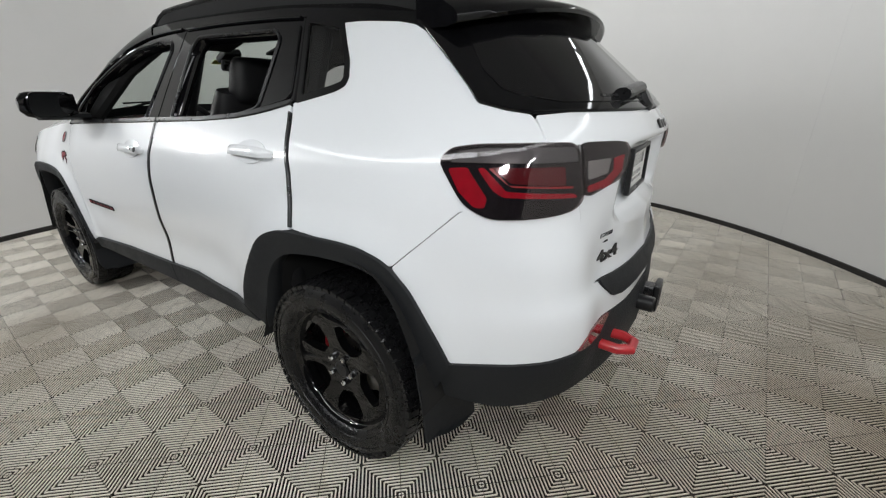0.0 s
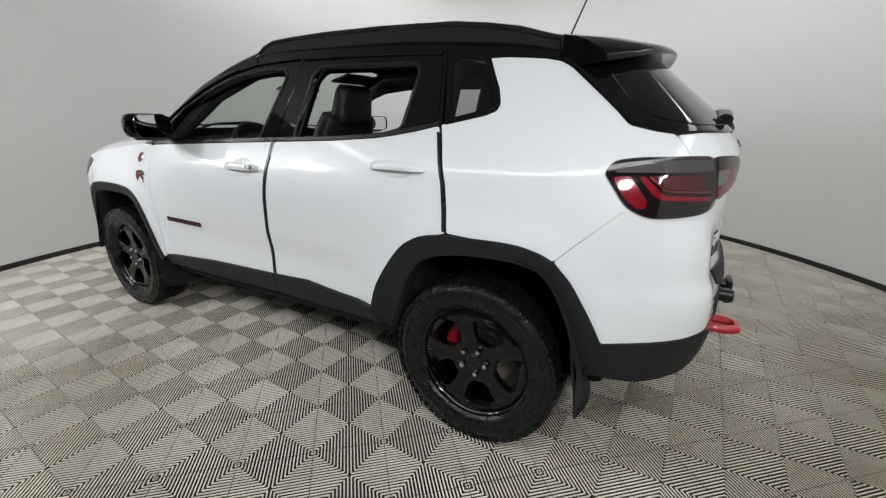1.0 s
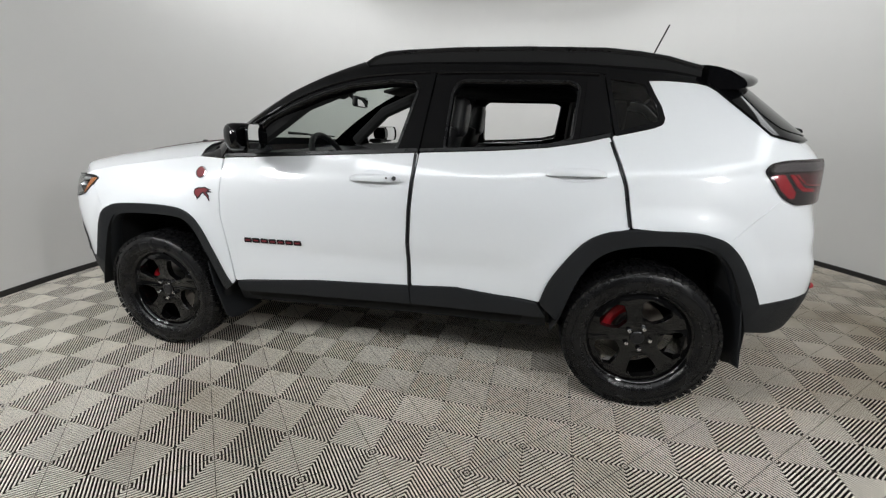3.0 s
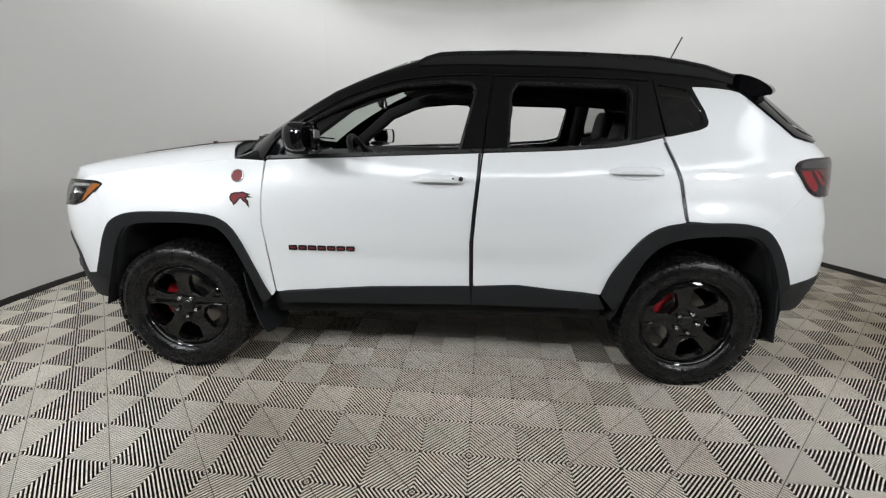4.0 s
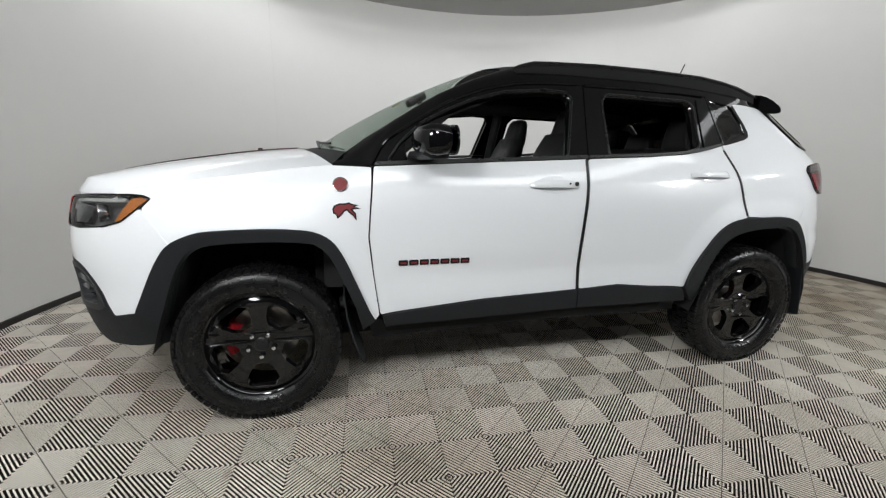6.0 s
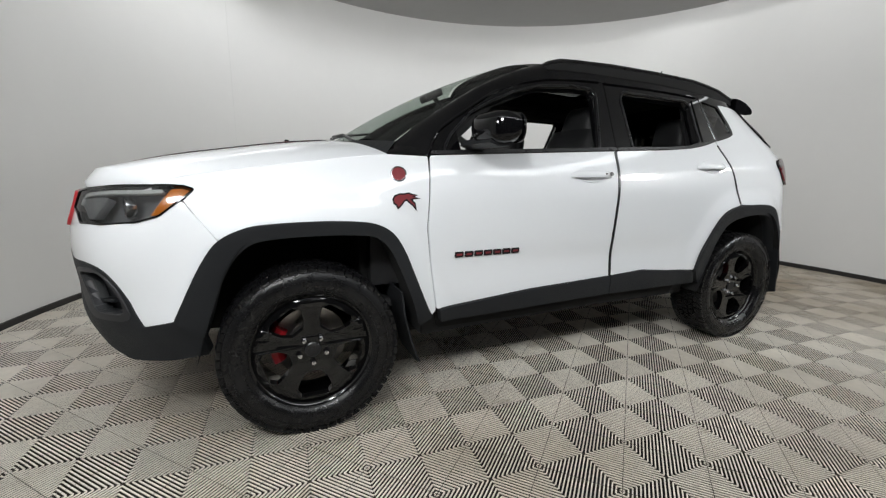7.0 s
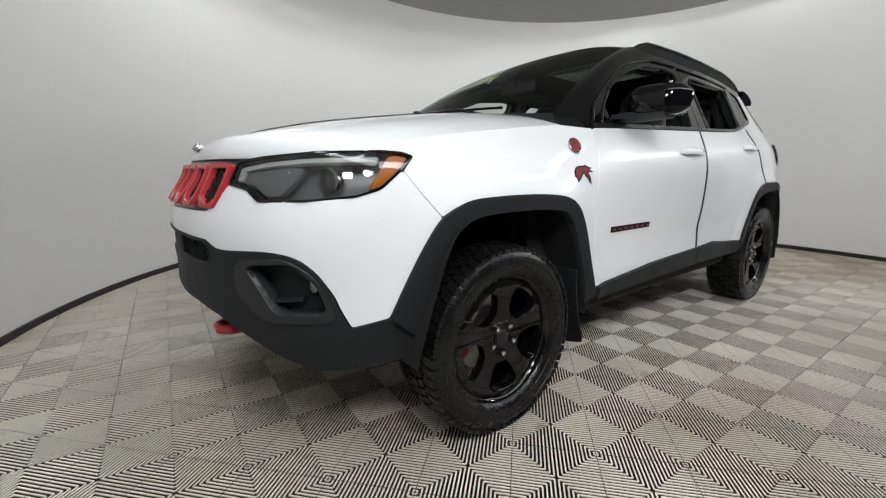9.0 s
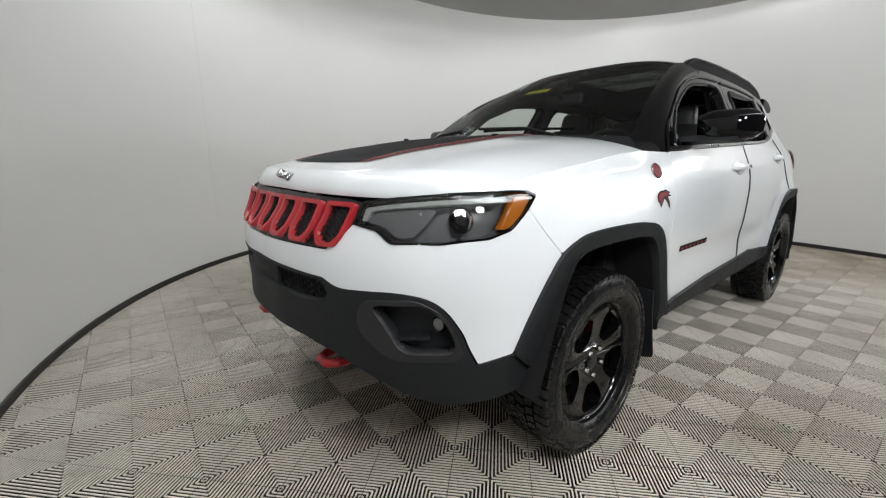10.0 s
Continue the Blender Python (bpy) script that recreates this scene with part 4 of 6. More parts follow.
def spoke_disc(spin):
    """The five broad spokes of a wheel, with five rounded windows between them."""
    outer = [(0.233 * math.cos(2 * math.pi * k / 60), 0.233 * math.sin(2 * math.pi * k / 60)) for k in range(60)]
    loops = [outer]
    for k in range(5):
        a = spin + 2 * math.pi * k / 5
        corner = [(0.096, -0.27), (0.132, -0.40), (0.184, -0.40), (0.202, -0.25), (0.202, 0.25), (0.184, 0.40), (0.132, 0.40), (0.096, 0.27)]
        loops.append(rounded([(r * math.cos(a + d), r * math.sin(a + d)) for r, d in corner], 0.007, 2))
    bm = bmesh.new()
    vs = [bm.verts.new((*p, 0)) for l in loops for p in l]
    for t in geometry.tessellate_polygon([[Vector((*p, 0)) for p in l] for l in loops]):
        try:
            bm.faces.new([vs[i] for i in t])
        except ValueError:
            pass
    bm.normal_update()
    if sum(f.normal.z for f in bm.faces) < 0:
        bmesh.ops.reverse_faces(bm, faces=bm.faces)
    bmesh.ops.subdivide_edges(bm, edges=[e for e in bm.edges if e.calc_length() > 0.05], cuts=2)
    bmesh.ops.triangulate(bm, faces=bm.faces)
    bmesh.ops.recalc_face_normals(bm, faces=bm.faces)
    if sum(f.normal.z for f in bm.faces) < 0:
        bmesh.ops.reverse_faces(bm, faces=bm.faces)
    r = bmesh.ops.extrude_face_region(bm, geom=bm.faces[:])
    top = [g for g in r["geom"] if isinstance(g, bmesh.types.BMVert)]
    bmesh.ops.translate(bm, vec=(0, 0, 0.034), verts=top)
    bmesh.ops.recalc_face_normals(bm, faces=bm.faces)
    rim = [e for e in bm.edges if all(v.co.z > 0.03 for v in e.verts) and e.calc_face_angle(0) > 0.6]
    bmesh.ops.bevel(bm, geom=rim, offset=0.010, segments=1, profile=0.5, affect="EDGES", clamp_overlap=True)
    for v in bm.verts:
        d = math.hypot(v.co.x, v.co.y)
        v.co.z += 0.020 * min(max((d - 0.06) / 0.13, 0), 1) - 0.012 * min(max((d - 0.210) / 0.02, 0), 1)
    bmesh.ops.transform(bm, matrix=Matrix.Rotation(radians(-90), 4, "X") @ Matrix.Translation((0, 0, -0.034)), verts=bm.verts)
    return bm


def wheel(name, x, s, spin, caliper):
    """A wheel at the left (s = 1) or the right side; caliper: the angle at which its brake caliper sits."""
    at = Matrix.Translation((x, s * HUB_Y, HUB_Z)) @ (Matrix.Identity(4) if s > 0 else Matrix.Rotation(math.pi, 4, "Z"))
    axis = Matrix.Rotation(radians(-90), 4, "X")
    disc = part(name, spoke_disc(spin), RIM, car, "gloss black five-spoke alloy wheel", angle=40)
    disc.matrix_basis = at
    carcass, tread = tyre_mesh()
    t = part("tyre", carcass, RUBBER, disc, "black all-terrain tyre", angle=45)
    tagged(part("tread", tread, RUBBER, t, smooth=False), "", "", "", "stuff")
    t.location = (0, -0.06, 0)
    prof = [(0.222, -0.17), (0.216, -0.15), (0.216, -0.03), (0.222, 0.012), (0.231, 0.024), (0.242, 0.030), (0.245, 0.027), (0.244, 0.015), (0.238, 0.0)]
    part("rim_barrel", lathe(prof, 72, axis), RIM, disc)
    bm = lathe([(0.03, 0.0), (0.032, 0.006), (0.028, 0.009), (0.0, 0.010)], 24, axis)
    bmesh.ops.remove_doubles(bm, verts=bm.verts, dist=1e-5)
    part("hub_cap", bm, TRIM, disc)
    for k in range(5):
        a = spin + 2 * math.pi * k / 5
        m = Matrix.Translation((0.055 * math.cos(a), 0.004, -0.055 * math.sin(a))) @ axis
        bm = lathe([(0.0115, -0.008), (0.0115, 0.010), (0.009, 0.016), (0.0, 0.018)], 6, m)
        bmesh.ops.remove_doubles(bm, verts=bm.verts, dist=1e-5)
        part("lug_nut", bm, BRIGHT, disc, smooth=False)
    part("brake_disc", lathe([(0.05, -0.075), (0.085, -0.080), (0.085, -0.095), (0.150, -0.095), (0.150, -0.118), (0.07, -0.118)], 48, axis), STEEL, disc, "grey brake disc")
    rows = []
    for i in range(9):
        a = caliper + radians(-30 + 60 * i / 8)
        c, q = math.cos(a), -math.sin(a)
        bul = 0.006 * math.sin(math.pi * i / 8)
        rows.append([(r * c, y, r * q) for r, y in ((0.108, -0.085), (0.112, -0.062), (0.135, -0.052 + bul), (0.158, -0.058 + bul), (0.166, -0.075), (0.166, -0.14), (0.108, -0.14))])
    part("brake_caliper", loft(rows, closed_v=True, caps=True), RED, disc, "red painted brake caliper", angle=30)
    for start, n, r0 in ((math.radians(62), 5, 0.288), (math.radians(228), 4, 0.288)):
        bm = bmesh.new()
        for k in range(n):
            a = start - k * 0.085
            m = Matrix.Translation((r0 * math.cos(a), 0.0532, -r0 * math.sin(a) * -1)) @ Matrix.Rotation(-a, 4, "Y") @ Matrix.Rotation(0.25 if k % 2 else -0.2, 4, "Y")
            block(0.022, 0.002, 0.010 if k % 2 else 0.015, m, 0.0006, 1, bm)
        part("sidewall_mark", bm, LAMP_GREY, t, "worn pale raised mark")
    return disc


D = math.pi / 180
wheel("front_wheel", WHEELBASE, 1, 90 * D, -4 * D)
wheel("rear_wheel", 0.0, 1, 31 * D, -34 * D)
wheel("front_wheel", WHEELBASE, -1, 20 * D, 180 * D)
wheel("rear_wheel", 0.0, -1, 50 * D, 180 * D)
for name, line in (("front_wheel_well", ARCH_F_IN), ("rear_wheel_well", ARCH_R_IN)):
    for s in (1, -1):
        a = [(line[0][0] + 0.03, 0.36)] + [(x, z + 0.012) for x, z in line] + [(line[-1][0], 0.36)]
        bm = loft([[(x, s * 0.885, z) for x, z in a], [(x, s * 0.62, z) for x, z in a], [(x, s * 0.48, z) for x, z in a]])
        bm.faces.new([bm.verts.new((x, s * 0.48, z)) for x, z in a])
        part(name, bm, VOID, car, angle=30)
for s in (1, -1):
    rows = []
    for z, x, d in ((0.56, 2.275, 0.0), (0.45, 2.262, 0.0), (0.34, 2.235, 0.0), (0.25, 2.205, 0.0), (0.205, 2.188, 0.012)):
        rows.append([(x - 0.02 * k, s * (0.60 + (0.885 - d - 0.60) * j / 4), z + 0.02 * (j == 4) * (d > 0)) for k, j in [(0, j) for j in range(5)] + [(0.35, j) for j in range(4, -1, -1)]])
    part("front_mud_flap", loft(rows, closed_v=True, caps=True), PLASTIC, car, "black plastic mud flap")
    rows = []
    for z, x, d in ((0.57, -0.375, 0.0), (0.46, -0.390, 0.0), (0.36, -0.405, 0.0), (0.27, -0.415, 0.0), (0.19, -0.425, 0.03)):
        rows.append([(x - 0.02 * k, s * (0.60 + (0.88 - d - 0.60) * j / 4), z + (0.09 * (j / 4) ** 2) * (d > 0)) for k, j in [(0, j) for j in range(5)] + [(0.35, j) for j in range(4, -1, -1)]])
    part("rear_mud_flap", loft(rows, closed_v=True, caps=True), PLASTIC, car, "black plastic mud flap")

# ---- lamps ----
HL = S((2.999, 0.992), (3.055, 0.946), (3.111, 0.902), (3.18, 0.882)) + N((0.725, 0.870), (0.619, 0.867), (0.577, 0.900), (0.505, 0.913), (0.520, 0.976), (0.604, 0.988), (0.709, 1.001)) + S((3.09, 1.006), (3.03, 1.003))
for s in (1, -1):
    h = panel("headlight", HL, LENS, car, side=s, off=0.0, depth=0.003, label="clear headlight with dark housing and amber corner", shrink=0.001)
    h.visible_shadow = False
    panel("housing", HL, HOUSING, h, side=s, off=-0.075, depth=-0.070, shrink=0.002, step=0.08)
    band("rim", HL, BLACK, h, side=s, wide=0.0025, inner=0.0035)
    panel("light_bar", N((0.522, 0.962), (0.604, 0.979), (0.705, 0.992)) + S((3.10, 0.996), (3.10, 0.984)) + N((0.70, 0.979), (0.604, 0.966), (0.540, 0.953), (0.530, 0.925), (0.518, 0.925)), LAMP_GREY, h, side=s, off=-0.012, depth=0.02, shrink=0, label="pale light bar")
    panel("inner_trim", N((0.545, 0.950), (0.67, 0.968), (0.70, 0.965), (0.69, 0.925), (0.665, 0.885), (0.625, 0.882), (0.585, 0.913), (0.535, 0.922)), HOUSING, h, side=s, off=-0.020, depth=0.03, shrink=0, label="dark grey lamp insert")
    panel("turn_signal", S((3.072, 0.994), (3.04, 0.996), (3.016, 0.990), (3.064, 0.945), (3.112, 0.908), (3.140, 0.902)), AMBER, h, side=s, off=-0.005, depth=0.04, shrink=0, label="amber corner reflector")
    m = on_skin(sx(3.238, 0.938)[0], 0.938, s, -0.042)
    fwd = Vector((0.93, 0.36 * s, 0.0)).normalized()
    m2 = Matrix.Translation(m.translation) @ fwd.to_track_quat("Z", "Y").to_matrix().to_4x4()
    part("projector_ring", lathe([(0.030, -0.02), (0.038, 0.0), (0.036, 0.010), (0.031, 0.012), (0.029, 0.0)], 32, m2), CHROME, h, "bright projector ring")
    bm = lathe([(0.030, 0.0), (0.024, 0.009), (0.013, 0.014), (0.0, 0.016)], 28, m2)
    bmesh.ops.remove_doubles(bm, verts=bm.verts, dist=1e-5)
    part("projector_lens", bm, LAMP_DARK, h)
    m = on_skin(fy(0.66, 0.942)[0], 0.942, s, -0.038)
    m3 = Matrix.Translation(m.translation) @ fwd.to_track_quat("Z", "Y").to_matrix().to_4x4()
    part("inner_lamp", block(0.05, 0.045, 0.02, m3, 0.012, 3), CHROME, h)

TL_OUT = S((-0.40, 1.127), (-0.425, 1.157), (-0.491, 1.167)) + T((0.650, 1.171), (0.584, 1.170), (0.572, 1.028), (0.600, 1.004), (0.646, 0.994), (0.707, 0.990)) + S((-0.54, 0.990), (-0.477, 1.022))
TL_IN = T((0.578, 1.170), (0.457, 1.167), (0.405, 1.161), (0.385, 1.140), (0.380, 1.10), (0.42, 1.063), (0.494, 1.049), (0.566, 1.030))
for s in (1, -1):
    lamp = panel("tail_light", rounded(TL_OUT, 0.03), LAMP_DARK, car, side=s, off=0.008, depth=0.02, shrink=0, label="smoked tail light with red light bars")
    panel("reflector", S((-0.428, 1.110), (-0.476, 1.114), (-0.532, 1.042), (-0.529, 1.018), (-0.505, 1.018), (-0.464, 1.054)), LAMP_RED, lamp, side=s, off=0.0105, depth=0.003, shrink=0, label="red reflector")
    panel("light_bar", S((-0.500, 1.113), (-0.516, 1.115), (-0.572, 1.060)) + T((0.60, 1.048), (0.590, 1.036)) + S((-0.566, 1.046), (-0.542, 1.062)), LAMP_RED, lamp, side=s, off=0.0105, depth=0.003, shrink=0, label="red light bar")
    panel("lamp_insert", S((-0.530, 1.116)) + T((0.622, 1.117), (0.622, 1.070)) + S((-0.580, 1.079)), material("dim_red_lens", (0.12, 0.008, 0.012), 0.12, coat=1.0, spread=0.1, scale=30) if s > 0 else bpy.data.materials["dim_red_lens"], lamp, side=s, off=0.0105, depth=0.003, shrink=0, label="dim red lamp field")
    panel("upper_field", S((-0.428, 1.124), (-0.445, 1.150), (-0.50, 1.158)) + T((0.65, 1.161), (0.592, 1.160), (0.590, 1.128)) + S((-0.53, 1.126)), HOUSING, lamp, side=s, off=0.0105, depth=0.003, shrink=0, label="grey upper lamp field")
    panel("light_guide", S((-0.526, 1.113), (-0.534, 1.114), (-0.580, 1.071)) + T((0.605, 1.062), (0.605, 1.067)) + S((-0.574, 1.075)), RED, lamp, side=s, off=0.0112, depth=0.003, shrink=0, step=0.03, label="thin bright red light guide")
    panel("divider", T((0.5835, 1.166), (0.579, 1.166), (0.569, 1.034), (0.573, 1.034)), CHROME, lamp, side=s, off=0.010, depth=0.003, shrink=0)
    cover = panel("lens_cover", rounded(TL_OUT, 0.03), SMOKED, lamp, side=s, off=0.016, depth=0.008, shrink=0.001, label="smoked glossy lens cover")
    cover.visible_shadow = False
    lamp = panel("tailgate_light", rounded(TL_IN, 0.025), LAMP_DARK, tailgate, side=s, off=0.008, depth=0.02, shrink=0, label="smoked inner tail light with a reversing lamp")
    panel("reversing_lamp", T((0.562, 1.127), (0.472, 1.127), (0.478, 1.087), (0.557, 1.078)), LAMP_GREY, lamp, side=s, off=0.0105, depth=0.003, shrink=0, label="pale grey reversing lamp")
    panel("light_bar", T((0.457, 1.126), (0.408, 1.132), (0.408, 1.087), (0.466, 1.052), (0.556, 1.044), (0.556, 1.062), (0.484, 1.072), (0.450, 1.092)), LAMP_RED, lamp, side=s, off=0.0105, depth=0.003, shrink=0, label="red light bar")
    cover = panel("lens_cover", rounded(TL_IN, 0.025), SMOKED, lamp, side=s, off=0.016, depth=0.008, shrink=0.001, label="smoked glossy lens cover")
    cover.visible_shadow = False
    panel("bumper_reflector", T((0.612, 0.593), (0.550, 0.638), (0.40, 0.632), (0.46, 0.582)), bpy.data.materials["dim_red_lens"], car, side=s, off=0.006, depth=0.01, shrink=0, label="dark red bumper reflector")

# ---- nose details ----
panel("grille_surround", whole_nose((0.0, 0.990), *N((0.45, 0.985), (0.517, 0.976), (0.503, 0.914), (0.467, 0.870), (0.42, 0.834)), (0.0, 0.829)), TRIM, car, off=-0.012, depth=0.01, shrink=0, label="dark grille panel between the headlights")


def honeycomb(cell, us, zs, inside, off, r=0.0016):
    """Thin bars along the sides of six-sided cells on the nose."""
    bm, seen = bmesh.new(), set()
    h = cell * math.sqrt(3) / 2
    for i in range(-60, 61):
        for j in range(-30, 31):
            u, z = us + i * cell * 0.75, zs + (j + 0.5 * (i % 2)) * h
            if not inside(u, z):
                continue
            ring_ = [(u + cell / 2 * math.cos(k * math.pi / 3), z + cell / 2 * math.sin(k * math.pi / 3)) for k in range(6)]
            for a, b in zip(ring_, ring_[1:] + ring_[:1]):
                key = tuple(sorted(((round(a[0], 3), round(a[1], 3)), (round(b[0], 3), round(b[1], 3)))))
                if key in seen:
                    continue
                seen.add(key)
                p, n = skin(np.array([a[0], b[0]]), np.array([a[1], b[1]]))
                p = p + n * off
                tube([tuple(p[0]), tuple(p[1])], r, 4, bm)
    return bm


SLOTS = [-0.420, -0.280, -0.140, 0.0, 0.140, 0.280, 0.420]
for c in SLOTS:
    lean = 0.012 * c / 0.42
    w = 0.053 if abs(c) > 0.4 else 0.056

    def slot(g):
        return [(fy(y, z)[0], z) for y, z in ((c - w - g + 2 * lean, 0.969 + g), (c + w + g + 2 * lean, 0.969 + g), (c + w + g, 0.875), (c + 0.55 * w + g, 0.842 - g), (c - 0.55 * w - g, 0.842 - g), (c - w - g, 0.875))]

    f = panel("grille_slot", rounded(slot(0.002), 0.012), RED, car, off=0.010, depth=0.03, shrink=0, holes=[rounded(slot(-0.0105), 0.010)], step=0.03, label="red framed grille slot with black honeycomb")
    u0, u1 = fy(c - 0.044 + lean, 0.9)[0], fy(c + 0.044 + lean, 0.9)[0]
    part("mesh", honeycomb(0.021, fy(c, 0.9)[0], 0.905, lambda u, z: u0 - 0.002 < u < u1 + 0.002 and 0.853 < z < 0.960, -0.004, 0.002), PLASTIC, f, "black honeycomb mesh", smooth=False)
part("intake_mesh", honeycomb(0.026, 0.0, 0.70, lambda u, z: abs(u) < 0.415 and 0.66 < z < 0.737, -0.022, 0.003), PLASTIC, bumper_low, "black honeycomb intake", smooth=False)
part("plate_mount", block(0.02, 0.30, 0.075, pose(3.535, -0.02, 0.70), 0.008), PLASTIC, bumper_low, "blank black plate mount")
for s in (1, -1):
    bez = N((0.533, 0.695), (0.686, 0.712), (0.737, 0.663), (0.763, 0.537), (0.746, 0.521), (0.604, 0.515), (0.511, 0.597))
    f = panel("fog_bezel", rounded(bez, 0.05, 6), SATIN, car, side=s, off=0.007, depth=0.03, shrink=0, holes=[rounded(N(*FOG), 0.035, 6)], step=0.03, label="satin black fog lamp surround")
    panel("recess", rounded(N((0.55, 0.69), (0.715, 0.70), (0.75, 0.64), (0.765, 0.535), (0.60, 0.53)), 0.02), PLASTIC, f, side=s, off=-0.054, depth=-0.054, shrink=0)
    rows = []
    for i in range(5):
        u, z = fy(0.60 + 0.10 * i / 4, 0.575)[0], 0.575 + 0.004 * i
        p, n = skin(np.array([u]), np.array([z]))
        p, n = Vector(p[0]), Vector(n[0])
        p.y, n.y = p.y * s, n.y * s
        rows.append([p - n * 0.055, p - n * 0.020, p - n * 0.020 - Vector((0, 0, 0.012)), p - n * 0.055 - Vector((0, 0, 0.02))])
    part("fin", loft(rows, closed_v=True, caps=True), PLASTIC, f)
    m = Matrix.Translation((3.268, 0.682 * s, 0.617)) @ Vector((0.95, 0.3 * s, 0)).to_track_quat("Z", "Y").to_matrix().to_4x4()
    fog = part("fog_lamp", lathe([(0.024, -0.03), (0.026, 0.0), (0.023, 0.006), (0.019, 0.004)], 28, m), BLACK, f, "small round fog lamp")
    bm = lathe([(0.020, 0.002), (0.014, 0.007), (0.0, 0.009)], 24, m)
    bmesh.ops.remove_doubles(bm, verts=bm.verts, dist=1e-5)
    part("lens", bm, LAMP_GREY, fog)
    # red tow hook under the bumper
    loop = [(3.34, 0.27 * s), (3.45, 0.275 * s), (3.48, 0.30 * s), (3.48, 0.345 * s), (3.45, 0.37 * s), (3.34, 0.375 * s)]
    part("tow_hook", tube([(x, y, 0.425) for x, y in loop], 0.016, 10), RED, car, "red painted front tow hook")
for k in range(4):
    part("emblem", block(0.020, 0.021, 0.034 if k in (0, 3) else 0.024, pose(3.452 - 0.004 * abs(k - 1.5), -0.048 + 0.030 * k, 1.036 + (0.006 if k == 0 else -0.005 if k == 3 else 0), 0, -40, 0), 0.005), CHROME, bonnet, "grey bonnet emblem shape")

# bonnet decal: black field, red edges with a dotted white line
bm = loft([[hood_point(t, s_, 0.003) for s_ in np.linspace(-0.36 - 0.1 * t, 0.36 + 0.1 * t, 17)] for t in np.linspace(0.16, 0.985, 20)])
part("centre_decal", bm, DECAL_BLACK, bonnet, "matt black bonnet decal")
for s in (1, -1):
    bm = loft([[hood_point(t, s * v, 0.0036) for v in np.linspace(0.36 + 0.1 * t, (0.42 + 0.085 * t) + 0.03 * math.sin(math.pi * (t - 0.16)), 5)] for t in np.linspace(0.165, 0.985, 22)])
    part("decal_edge", bm, DECAL_RED, bonnet, "dark red decal edge")
    bm = bmesh.new()
    for k in range(26):
        t = 0.27 + 0.026 * k
        a, b = hood_point(t, s * (0.385 + 0.1 * t), 0.0048), hood_point(t + 0.015, s * (0.385 + 0.1 * t), 0.0048)
        w = Vector((0, 0.0035 * s, 0))
        loft([[a - w, a + w], [b - w, b + w]], bm=bm)
    part("decal_dots", bm, DECAL_WHITE, bonnet, "row of small white dashes")
for s in (1, -1):
    part("washer_jet", block(0.02, 0.025, 0.012, Matrix.Translation(hood_point(0.80, 0.42 * s, 0.006)), 0.004), PLASTIC, bonnet)
    w = part("windscreen_wiper", tube([screen(0.62 * s - 0.1, 0.02, 0.01), screen(0.42 * s - 0.1, 0.05, 0.028), screen(0.1 * s - 0.15, 0.065, 0.026)], 0.008, 6), TRIM, car, "black windscreen wiper")
    part("blade", tube([screen(0.42 * s - 0.12 + 0.3 * (k / 6 - 0.5) * 2, 0.055 + 0.01 * k / 6, 0.016) for k in range(7)], 0.006, 5), RUBBER, w)
bm = loft([[screen(-0.17 + 0.24 * j / 4, 0.545 + 0.05 * i / 3, -0.004) for j in range(5)] for i in range(4)])
part("screen_sticker", bm, YELLOW, car, "yellow sticker behind the windscreen")

